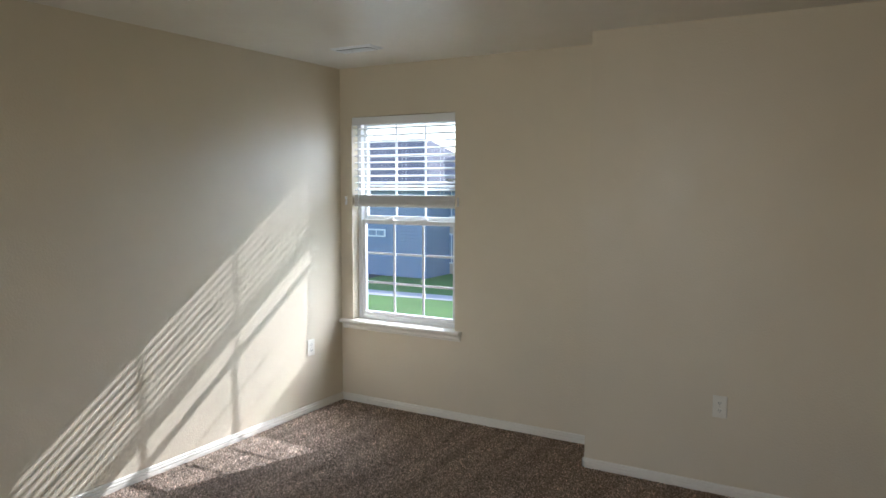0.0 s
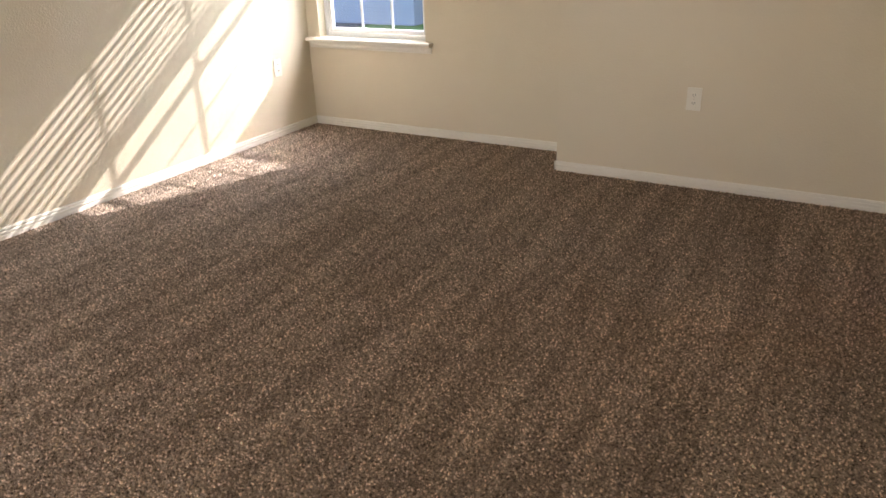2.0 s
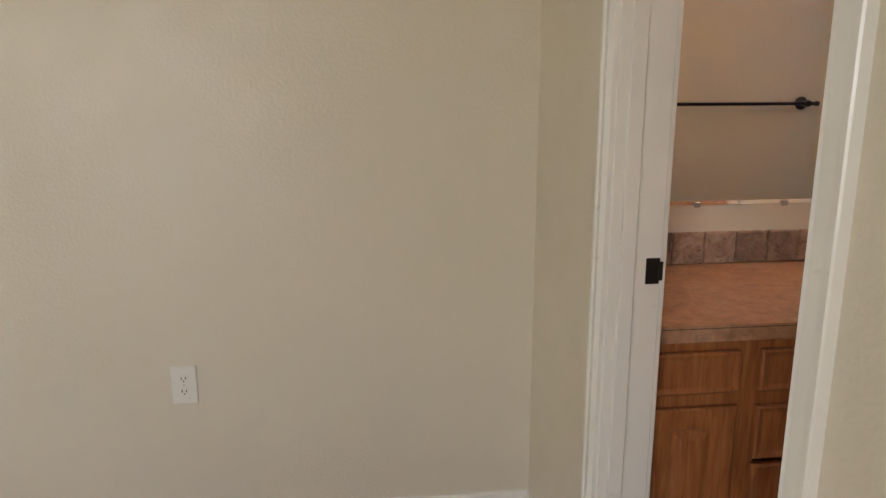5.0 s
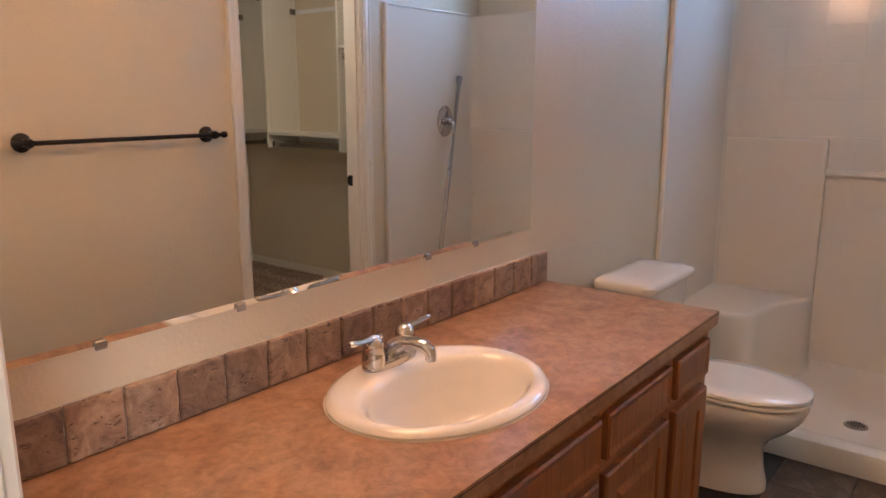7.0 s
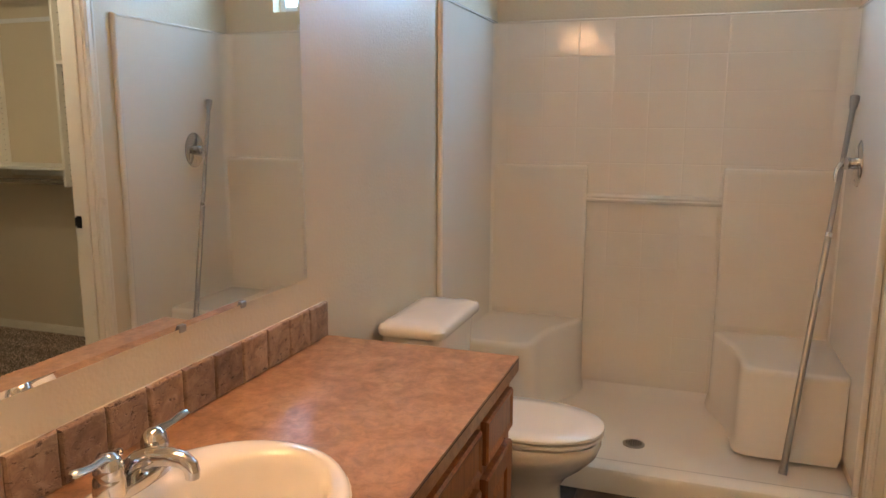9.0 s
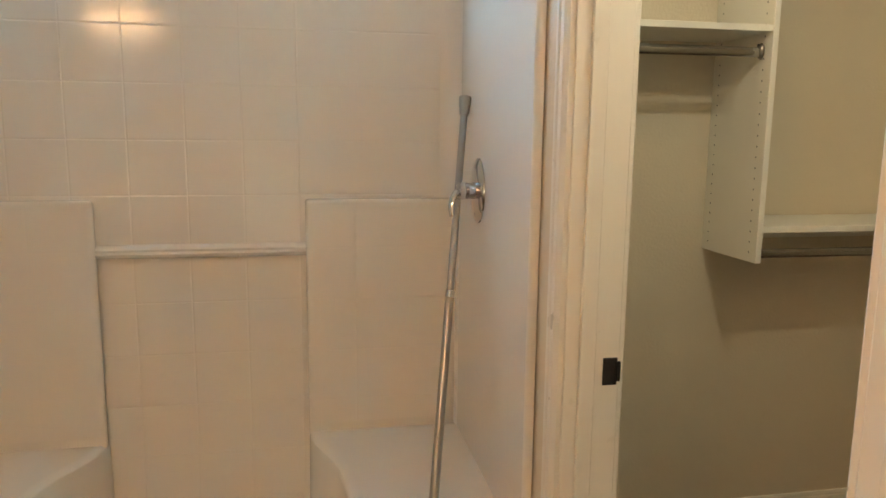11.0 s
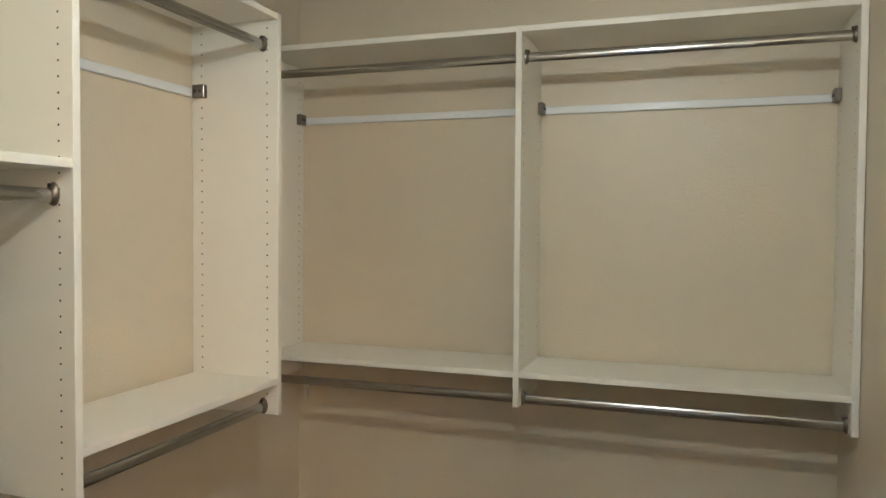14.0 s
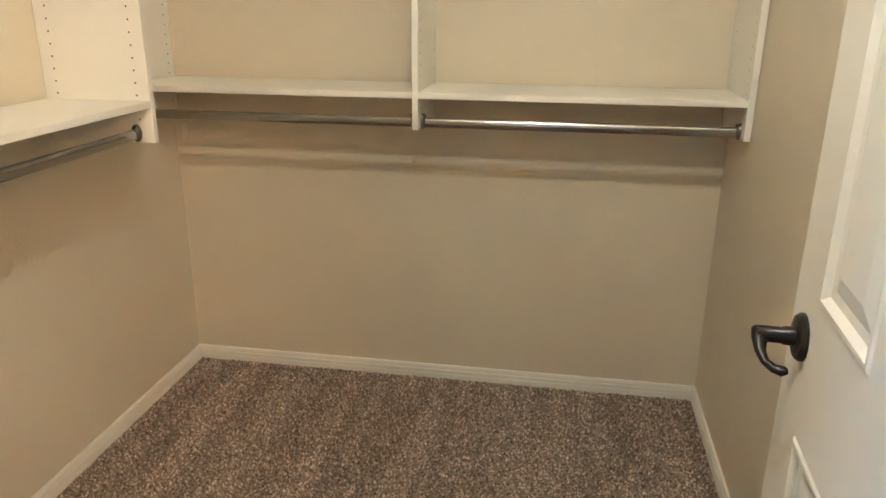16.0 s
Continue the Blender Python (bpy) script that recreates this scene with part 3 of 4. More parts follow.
def top_with_hole(x0, x1, y0, y1, z0, z1):
    bm = bmesh.new()
    n = 48
    outer = []
    for k in range(n):
        c, s = math.cos(2 * math.pi * k / n), math.sin(2 * math.pi * k / n)
        far = min(((x1 - SX) if c > 0 else (x0 - SX)) / c if abs(c) > 1e-6 else 9e9, ((y1 - SY) if s > 0 else (y0 - SY)) / s if abs(s) > 1e-6 else 9e9)
        outer.append((SX + c * far, SY + s * far))
    corners = [(x1, y1), (x0, y1), (x0, y0), (x1, y0)]
    for cx, cy in corners:
        k = min(range(n), key=lambda i: (outer[i][0] - cx) ** 2 + (outer[i][1] - cy) ** 2)
        outer[k] = (cx, cy)
    inner = ellipse(SA - 0.02, SB - 0.02, z1, n)
    add_loft(bm, [[(p[0], p[1], z0) for p in inner], inner, [(*p, z1) for p in outer], [(*p, z0) for p in outer]], True, False)
    return bm


counter = tagged(part("countertop", top_with_hole(1.413, 3.262, 3.256, YM - 0.0005, ZT - 0.006, ZT), LAMINATE), "brown stone-look laminate vanity countertop", "countertop")
part("front_edge", box(1.413, 3.262, 3.256, 3.277, ZT - 0.040, ZT - 0.0062, 0.001, 1), LAMINATE, counter)
part("end_edge", box(3.243, 3.262, 3.2775, YM - 0.001, ZT - 0.040, ZT - 0.0062, 0.001, 1), LAMINATE, counter)
part("seam_line", box(1.413, 3.2625, 3.2552, 3.2562, ZT - 0.0075, ZT - 0.006), DARK, counter)

sink = tagged(part("sink_basin", loft([
    ellipse(SA, SB, ZT + 0.001), ellipse(SA + 0.001, SB + 0.001, ZT + 0.006), ellipse(SA - 0.004, SB - 0.004, ZT + 0.013), ellipse(SA - 0.014, SB - 0.014, ZT + 0.016),
    ellipse(SA - 0.026, SB - 0.026, ZT + 0.0155), ellipse(SA - 0.036, SB - 0.052, ZT + 0.014, 48, -0.021), ellipse(SA - 0.046, SB - 0.064, ZT + 0.007, 48, -0.027), ellipse(SA - 0.054, SB - 0.072, ZT - 0.006, 48, -0.029),
    ellipse(SA - 0.070, SB - 0.084, ZT - 0.050, 48, -0.026), ellipse(SA - 0.100, SB - 0.104, ZT - 0.100, 48, -0.020), ellipse(SA - 0.15, SB - 0.14, ZT - 0.130, 48, -0.012), ellipse(0.022, 0.022, ZT - 0.136, 48, -0.008)], True, False), PORCELAIN, None, "", True), "glossy white oval drop-in sink basin", "sink")
part("drain", lathe([(0.024, 0), (0.024, 0.003), (0.017, 0.004), (0.016, 0.001), (0.0, 0.001)], (SX, SY - 0.008, ZT - 0.137)), CHROME, sink, "chrome sink drain", True)
part("overflow_bead", loft([ellipse(SA + 0.002, SB + 0.002, ZT + 0.0005), ellipse(SA + 0.004, SB + 0.004, ZT + 0.0005), ellipse(SA + 0.001, SB + 0.001, ZT + 0.004)], True, False), CAULK, sink)

# tumbled stone backsplash
splash = thing("backsplash", (0, 0, 0), "row of tumbled brown travertine backsplash tiles behind the vanity", "backsplash")
part("mortar_bed", box(1.414, 3.258, YM - 0.007, YM - 0.0005, ZT + 0.001, ZT + 0.099), CAULK, splash)
for k in range(18):
    xa, xb = 3.259 - 0.1022 * (k + 1) + 0.0017, 3.259 - 0.1022 * k - 0.0017
    w = xb - xa
    rng = random.Random(k)
    n, rings = 5, []
    for inset, y in ((0.0, YM - 0.0072), (0.0, YM - 0.0125), (0.0025, YM - 0.0160), (0.006, YM - 0.0170)):
        ring = []
        for (cx, cz), (ex, ez) in zip(((xa, 0.001), (xb, 0.001), (xb, 0.1), (xa, 0.1)), ((1, 0), (0, 1), (-1, 0), (0, -1))):
            for i in range(n):
                f = i / n
                jx, jz = rng.uniform(-0.0011, 0.0011), rng.uniform(-0.0011, 0.0011)
                px, pz = cx + ex * w * f, cz + ez * 0.099 * f
                px += inset if px < (xa + xb) / 2 else -inset
                pz += inset if pz < 0.05 else -inset
                ring.append((px + jx, y, ZT + max(0.001, pz + jz)))
        rings.append(ring)
    part("tile", loft(rings), STONE_TILE, splash)

# faucet
FXC, FYC, FZ = SX + 0.022, 3.684, ZT + 0.014
faucet = thing("faucet", (FXC, FYC, FZ), "polished chrome two-handle bathroom faucet", "faucet")


def oval(a, b, z, n=28):
    out = []
    for k in range(n):
        c, s = math.cos(2 * math.pi * k / n), math.sin(2 * math.pi * k / n)
        out.append((a * math.copysign(abs(c) ** 0.75, c), b * math.copysign(abs(s) ** 0.75, s), z))
    return out


part("base_plate", loft([oval(0.078, 0.027, 0), oval(0.078, 0.027, 0.010), oval(0.074, 0.024, 0.018), oval(0.060, 0.015, 0.021)]), CHROME, faucet, "", True)
for sx in (-1, 1):
    hx = 0.051 * sx
    post = part("handle_base", lathe([(0.0262, 0.010), (0.0262, 0.020), (0.0245, 0.036), (0.0225, 0.042), (0.0235, 0.046), (0.0230, 0.056), (0.018, 0.068), (0.010, 0.075), (0.0, 0.077)], (hx, 0, 0)), CHROME, faucet, "", True)
    part("lever", tube([(hx - 0.006 * sx, 0, 0.064), (hx + 0.016 * sx, -0.003, 0.071), (hx + 0.036 * sx, -0.005, 0.071), (hx + 0.058 * sx, -0.006, 0.074), (hx + 0.072 * sx, -0.006, 0.076), (hx + 0.077 * sx, -0.006, 0.076)], 0.010, 12, 0.006, [0.014, 0.011, 0.0085, 0.0105, 0.0105, 0.005]), CHROME, post, "", True)
part("spout", tube([(0, 0.004, 0.010), (0, 0.000, 0.028), (0, -0.016, 0.043), (0, -0.044, 0.055), (0, -0.075, 0.060), (0, -0.100, 0.058), (0, -0.113, 0.050), (0, -0.115, 0.040)], 0.016, 16, None, [0.024, 0.022, 0.020, 0.0165, 0.0145, 0.0140, 0.0130, 0.0125]), CHROME, faucet, "", True)
part("aerator", lathe([(0.0105, 0.030), (0.0115, 0.031), (0.0115, 0.043)], (0, -0.115, 0)), CHROME, faucet, "", True)
part("lift_rod", lathe([(0.002, 0.015), (0.002, 0.050), (0.007, 0.052), (0.007, 0.060), (0.0, 0.062)], (-0.006, 0.022, 0), "z", 10), CHROME, faucet, "", True)

# mirror
def mirror_ring(inset, out):
    return [(x, YM - out, z) for x, z in ((1.42 + inset, 0.957 + inset), (3.168 - inset, 0.957 + inset), (3.168 - inset, 2.02 - inset), (1.42 + inset, 2.02 - inset))]


mirror = tagged(part("mirror", loft([mirror_ring(0.0, 0.0005), mirror_ring(0.0, 0.0040), mirror_ring(0.013, 0.0060)]), MIRROR), "large frameless wall mirror with polished edges above the vanity", "mirror")
for xk in (1.80, 2.08, 2.66, 2.87):
    part("mirror_clip", box(xk - 0.011, xk + 0.011, YM - 0.010, YM - 0.0065, 0.950, 0.966, 0.002, 1), STEEL, mirror)

# vanity light above the mirror
VL = thing("vanity_light", (2.40, YM, 2.12), "bathroom wall light bar with three frosted glass shades above the mirror", "wall light")
part("back_plate", box(-0.30, 0.30, -0.03, 0, -0.045, 0.045, 0.008, 2), STEEL, VL)
SHADE_GLOW = glow_material("lit_frosted_glass", (1.0, 0.58, 0.29), 3.5)
for dx in (-0.2, 0.0, 0.2):
    arm = part("arm", tube([(dx, -0.03, 0.0), (dx, -0.07, 0.0), (dx, -0.09, -0.02)], 0.009, 8), STEEL, VL)
    part("shade", lathe([(0.025, -0.02), (0.058, -0.05), (0.076, -0.10), (0.080, -0.145), (0.0, -0.142)], (dx, -0.09, 0)), SHADE_GLOW, VL, "lit frosted glass shade", True)

# ---- toilet ----
toilet = thing("toilet", (3.790, YM - 0.010, 0), "glossy white two-piece toilet with the lid closed", "toilet")


def egg(w, y0, y1, z, n=32, sq=1.0):
    """An egg-shaped ring: half-width w, from y0 (front) to y1 (back)."""
    y0, z = y0 + 0.035, z * 0.92
    out, yc = [], y1 - (y1 - y0) * 0.42
    for k in range(n):
        a = 2 * math.pi * k / n
        c, s = math.cos(a), math.sin(a)
        ly = (y1 - yc) if s > 0 else (yc - y0)
        p = 0.72 if s > 0 else 0.9
        out.append((w * math.copysign(abs(c) ** p, c), yc + ly * math.copysign(abs(s) ** p, s), z))
    return out


part("bowl", loft([egg(0.115, -0.64, -0.18, 0.0), egg(0.112, -0.64, -0.17, 0.03), egg(0.10, -0.625, -0.18, 0.10), egg(0.098, -0.62, -0.18, 0.18), egg(0.115, -0.645, -0.18, 0.225), egg(0.150, -0.70, -0.19, 0.275), egg(0.178, -0.74, -0.20, 0.325), egg(0.184, -0.752, -0.21, 0.365), egg(0.178, -0.748, -0.21, 0.385), egg(0.165, -0.735, -0.22, 0.392)]), PORCELAIN, toilet, "", True)
part("seat", loft([egg(0.174, -0.752, -0.265, 0.3935), egg(0.180, -0.758, -0.262, 0.400), egg(0.178, -0.756, -0.262, 0.409), egg(0.170, -0.748, -0.27, 0.412)]), PORCELAIN, toilet, "", True)
part("lid", loft([egg(0.175, -0.752, -0.262, 0.4145), egg(0.180, -0.760, -0.258, 0.420), egg(0.179, -0.758, -0.258, 0.428), egg(0.170, -0.746, -0.265, 0.435), egg(0.12, -0.68, -0.32, 0.4385), egg(0.03, -0.55, -0.45, 0.440)]), PORCELAIN, toilet, "", True)
for dx in (-0.075, 0.075):
    part("hinge", box(dx - 0.022, dx + 0.022, -0.258, -0.225, 0.362, 0.394, 0.006, 2), PORCELAIN, toilet)


def slab(hw, y0, y1, z, r=0.035, n=6):
    out = []
    for cx, cy, a0 in ((hw - r, y1 - r, 0), (-hw + r, y1 - r, 90), (-hw + r, y0 + r, 180), (hw - r, y0 + r, 270)):
        out += arc((cx, cy, z), r, a0, a0 + 90, n)
    return out


part("tank", loft([slab(0.175, -0.195, -0.02, 0.385), slab(0.185, -0.205, -0.015, 0.45), slab(0.205, -0.215, -0.012, 0.685), slab(0.207, -0.216, -0.012, 0.707)]), PORCELAIN, toilet, "", True)
bm = loft([slab(0.206, -0.222, -0.012, 0.7085), slab(0.220, -0.234, -0.007, 0.713), slab(0.223, -0.237, -0.006, 0.722), slab(0.222, -0.236, -0.007, 0.738), slab(0.214, -0.228, -0.012, 0.7475),
           slab(0.190, -0.206, -0.026, 0.755), slab(0.140, -0.175, -0.055, 0.7595), slab(0.060, -0.145, -0.085, 0.7610, 0.02)])
part("tank_lid", bm, PORCELAIN, toilet, "", True)
flush = part("flush_lever", tube([(-0.15, -0.218, 0.64), (-0.15, -0.232, 0.64), (-0.12, -0.236, 0.638), (-0.085, -0.236, 0.632)], 0.007, 8), CHROME, toilet, "chrome flush lever", True)
toilet.scale = (1.0, 1.0, 0.965)
part("foot", lathe([(0.012, 0.0), (0.012, 0.012), (0.006, 0.018), (0, 0.019)], (0.108, -0.30, 0.02)), PORCELAIN, toilet, "", True)

# ---- shower ----
shower = thing("shower_stall", (4.09, 3.03, 0), "glossy cream moulded shower stall with tile-pattern walls and two corner seats", "shower")
shower.location = (0, 0, 0)
SX0, SX1, SYA, SYB, STOP = 4.205, 5.045, YC + 0.003, YM - 0.003, 1.835
FX = 4.09


def tile_panel(bm, u0, u1, v0, v1, put, size=0.165, gap=0.004, lift=0.0008, u_from=None, v_from=None):
    """A moulded field of shallow tiles: put(u, v, out) gives the place of a point."""
    us, vs = [u0], [v0]
    u, v = (u_from if u_from is not None else u0 + size), (v_from if v_from is not None else v0 + size)
    while u < u1 - 0.02:
        if u > u0 + 0.02:
            us.append(u)
        u += size
    while v < v1 - 0.02:
        if v > v0 + 0.02:
            vs.append(v)
        v += size
    us.append(u1)
    vs.append(v1)
    for a, b in zip(us, us[1:]):
        for c, d in zip(vs, vs[1:]):
            lo = [bm.verts.new(put(*p, 0.0)) for p in ((a, c), (b, c), (b, d), (a, d))]
            k = gap
            hi = [bm.verts.new(put(*p, lift)) for p in ((a + k, c + k), (b - k, c + k), (b - k, d - k), (a + k, d - k))]
            bm.faces.new(hi)
            for i in range(4):
                bm.faces.new((lo[i], lo[(i + 1) % 4], hi[(i + 1) % 4], hi[i]))
    bmesh.ops.remove_doubles(bm, verts=bm.verts, dist=0.0003)
    return bm


# pan with a raised kerb
def pan_profile(y):
    return [(FX, y, 0.0), (FX, y, 0.075), (FX + 0.006, y, 0.090), (FX + 0.020, y, 0.098), (FX + 0.075, y, 0.098), (FX + 0.095, y, 0.090), (FX + 0.115, y, 0.060), (FX + 0.14, y, 0.052), (4.45, y, 0.046), (SX1 - 0.05, y, 0.055), (SX1 - 0.015, y, 0.075), (SX1 + 0.01, y, 0.10), (SX1 + 0.01, y, 0.0)]


part("shower_pan", loft([pan_profile(SYA), pan_profile(2.6), pan_profile(3.03), pan_profile(3.4), pan_profile(SYB)]), ACRYLIC, shower, "", True)
part("back_wall", tile_panel(bmesh.new(), SYA, SYB, 0.09, STOP, lambda u, v, o: (SX1 - o, u, v), u_from=2.75, v_from=0.19), ACRYLIC, shower)
part("side_wall", tile_panel(bmesh.new(), SX0 + 0.03, SX1, 0.09, STOP, lambda u, v, o: (u, SYB - 0.004 - o, v), u_from=4.40, v_from=0.19, lift=0.00012), ACRYLIC, shower)
part("side_wall", tile_panel(bmesh.new(), SX0 + 0.03, SX1, 0.09, STOP, lambda u, v, o: (u, SYA + 0.004 + o, v), u_from=4.40, v_from=0.19, lift=0.00012), ACRYLIC, shower)
for y, s in ((SYB, -1), (SYA, 1)):
    part("front_flange", loft([[(SX0 + dx, y + s * dy, z) for dx, dy in ((0, 0), (0.0, 0.008), (0.006, 0.016), (0.016, 0.019), (0.026, 0.016), (0.034, 0.006), (0.036, 0.0))] for z in (0.05, STOP + 0.01)]), ACRYLIC, shower, "", True)
    part("corner_cove", loft([[(SX1 - 0.0005, y + s * 0.0005, z)] + [(SX1 - 0.06 + 0.06 * math.cos(radians(a)) - 0.0005, y + s * (0.064 - 0.06 * math.sin(radians(a))), z) for a in range(0, 91, 15)] for z in (0.08, STOP)]), ACRYLIC, shower, "", True)
part("top_rim", loft([[(SX1 + dx, y, STOP + dz) for dx, dz in ((0.012, 0), (-0.004, 0), (-0.006, 0.006), (0.0, 0.012), (0.012, 0.012))] for y in (SYA, SYB)]), ACRYLIC, shower)
for y, s in ((SYB, -1), (SYA, 1)):
    part("side_rim", loft([[(x, y + s * dy, STOP + dz) for dy, dz in ((-0.001, 0), (0.010, 0), (0.012, 0.006), (0.006, 0.012), (-0.001, 0.012))] for x in (SX0, SX1 + 0.01)]), ACRYLIC, shower)


def seat_ring(side, z, grow, r=0.0):
    """The plan of a corner seat with a curved inner side. side 1: by the mirror wall, -1: by the closet wall."""
    yw = SYB if side > 0 else SYA
    d = 0.472 if side > 0 else 0.485
    k = 0.60 if side > 0 else 0.44
    half = [(SX1 - b, d - k * c) for b, c in ((0.001, 0.0), (0.055, 0.006), (0.11, 0.026), (0.17, 0.075), (0.23, 0.135), (0.30, 0.180), (0.37, 0.205), (0.44, 0.220))]
    e = d - k * 0.228
    half += [(SX1 - 0.500, e), (SX1 - 0.535, e - 0.012), (SX1 - 0.555, e - 0.042), (SX1 - 0.56, e - 0.08), (SX1 - 0.56, 0.006)]
    pts = [(x - grow * (1 if k > 0 else 0), yw - side * (dd + grow), z) for k, (x, dd) in enumerate(half)]
    return pts + [(SX1 - 0.001, yw - side * 0.006, z)]


for side in (1, -1):
    rings = [seat_ring(side, 0.06, 0.020), seat_ring(side, 0.10, 0.004), seat_ring(side, 0.39, 0.0), seat_ring(side, 0.405, -0.004), seat_ring(side, 0.413, -0.014), seat_ring(side, 0.414, -0.03)]
    part("corner_seat", loft(rings), ACRYLIC, shower, "", True)
    ya, yb = (3.345, SYB - 0.004) if side > 0 else (SYA + 0.004, 2.733)
    col = part("back_column", add_box(bmesh.new(), SX1 - 0.034, SX1 - 0.001, ya, yb, 0.40, 1.168, 0.012, 3), ACRYLIC, shower, "", True)
    part("tile_face", tile_panel(bmesh.new(), ya + 0.016, yb - 0.016, 0.44, 1.150, lambda u, v, o: (SX1 - 0.0343 - o, u, v), u_from=2.58 if side < 0 else 3.525, v_from=0.522, lift=0.0002 if side > 0 else 0.0005), ACRYLIC, col)
part("soap_rail", loft([[(SX1 - 0.002 + dx, y, 1.010 + dz) for dx, dz in ((0, 0.022), (-0.020, 0.018), (-0.028, 0.010), (-0.024, 0.002), (-0.030, -0.004), (-0.022, -0.014), (0, -0.020))] for y in (2.733, 3.345)]), ACRYLIC, shower, "", True)
dr = part("drain_cover", lathe([(0.045, 0.046), (0.045, 0.050), (0.040, 0.052), (0.0, 0.052)], (4.453, 3.032, 0)), STEEL, shower, "round steel drain cover", True)
bm = bmesh.new()
for i in range(-3, 4):
    for j in range(-3, 4):
        if i * i + j * j < 12:
            add_box(bm, 4.453 + i * 0.0095 - 0.003, 4.453 + i * 0.0095 + 0.003, 3.032 + j * 0.0095 - 0.003, 3.032 + j * 0.0095 + 0.003, 0.0515, 0.0526)
tagged(part("drain_holes", bm, DARK, dr), kind="stuff")

valve = thing("shower_valve", (4.735, SYA + 0.006, 1.215), "polished chrome shower valve with an oval plate and lever", "shower valve")
part("escutcheon", loft([circle((0, 0, 0), 0.075, 28, "y", 0.092), circle((0, 0.004, 0), 0.074, 28, "y", 0.091), circle((0, 0.010, 0), 0.060, 28, "y", 0.076), circle((0, 0.012, 0), 0.03, 28, "y", 0.04)]), CHROME, valve, "", True)
part("stem", lathe([(0.024, 0.010), (0.022, 0.030), (0.025, 0.034), (0.025, 0.056), (0.018, 0.062), (0.0, 0.063)], (0, 0, 0), "y"), CHROME, valve, "", True)
part("lever", tube([(0, 0.05, 0.0), (-0.010, 0.066, -0.004), (-0.016, 0.078, -0.022), (-0.02, 0.082, -0.048), (-0.022, 0.080, -0.070)], 0.011, 10, 0.008, [0.013, 0.013, 0.011, 0.010, 0.007]), CHROME, valve, "", True)
for dz in (0.066, -0.066):
    part("screw", lathe([(0.005, 0.006), (0.005, 0.012), (0.0, 0.012)], (0, 0, dz), "y", 10), STEEL, valve)

# loose tension rod leaning in the shower
P0, P1 = Vector((4.328, 2.478, 0.066)), Vector((4.862, 2.268, 1.476))
rod = thing("tension_rod", P0, "grey steel shower curtain tension rod leaning against the shower wall", "curtain rod")
D = P1 - P0
part("thick_tube", tube([D * 0.012, D * 0.62], 0.0125, 14), STEEL, rod, "", True)
part("thin_tube", tube([D * 0.62, D * 0.975], 0.0105, 14), STEEL, rod, "", True)
part("collar", tube([D * 0.612, D * 0.624], 0.0135, 14), CHROME, rod, "", True)
part("end_cap", tube([D * 0.965, D * 0.985, D], 0.0165, 14, None, [0.013, 0.017, 0.0185]), STEEL, rod, "worn grey rubber end cap", True)
part("end_cap", tube([D * 0.0, D * 0.018], 0.0155, 14), STEEL, rod, "worn grey rubber end cap", True)

# towel bar on the closet wall
bar = thing("towel_bar", (2.72, YC, 1.203), "dark bronze towel bar on the cream wall beside the closet door", "towel bar")
part("rail", tube([(-0.41, 0.066, 0), (0.41, 0.066, 0)], 0.0085, 12), BRONZE, bar, "", True)
for sx in (-1, 1):
    post = part("post", lathe([(0.034, 0.0), (0.034, 0.006), (0.028, 0.012), (0.015, 0.018), (0.012, 0.045), (0.016, 0.052), (0.018, 0.066), (0.014, 0.078), (0.0, 0.082)], (0.37 * sx, 0, 0), "y"), BRONZE, bar, "", True)
    part("finial", lathe([(0.009, 0.40), (0.014, 0.412), (0.012, 0.425), (0.0, 0.430)] if sx > 0 else [(0.0, -0.430), (0.012, -0.425), (0.014, -0.412), (0.009, -0.40)], (0, 0.066, 0), "x", 12), BRONZE, bar, "", True)

# high bathroom window
win2 = thing("window_2", (0, 0, 0), "small high white vinyl bathroom window", "window", kind="structure")
bm = bmesh.new()
for a in ((TY0, TY0 + 0.035, TZ0, TZ1), (TY1 - 0.035, TY1, TZ0, TZ1), (TY0 + 0.035, TY1 - 0.035, TZ0, TZ0 + 0.035), (TY0 + 0.035, TY1 - 0.035, TZ1 - 0.035, TZ1), (2.985, 3.015, TZ0 + 0.035, TZ1 - 0.035)):
    add_box(bm, 5.15, 5.20, a[0] + 0.001, a[1] - 0.001, a[2] + 0.001, a[3] - 0.001, 0.002, 1)
part("window_frame", bm, VINYL_WHITE, win2)
for ya, yb in ((TY0 + 0.035, 2.985), (3.015, TY1 - 0.035)):
    pn = part("pane", box(5.172, 5.176, ya, yb, TZ0 + 0.035, TZ1 - 0.035), GLASS, win2)
    pn.visible_shadow = False

# ---- closet shelving ----
PZ0, PZ1, T, DEP = 0.993, 2.184, 0.019, 0.305
SB0 = 1.086


def shelf_unit(label):
    return thing("closet_organizer", (0, 0, 0), label, "shelving", "closet organizers")


unit_e = shelf_unit("white melamine closet organizer with tall and double-hang bays")
unit_s = shelf_unit("white melamine closet organizer with two double-hang bays")


def put_box(unit, axis, a0, a1, d0, d1, z0, z1, name, bevel=0.0012, material=None):
    """A board in a unit: a along the wall, d from the wall outwards."""
    if axis == "y":
        bm = box(CX1 - d1, CX1 - d0, a0, a1, z0, z1, bevel, 1)
    else:
        bm = box(a0, a1, d0, d1, z0, z1, bevel, 1)
    return part(name, bm, material or MELAMINE, unit)


def place_of(axis, a, d, z):
    return (CX1 - d, a, z) if axis == "y" else (a, d, z)


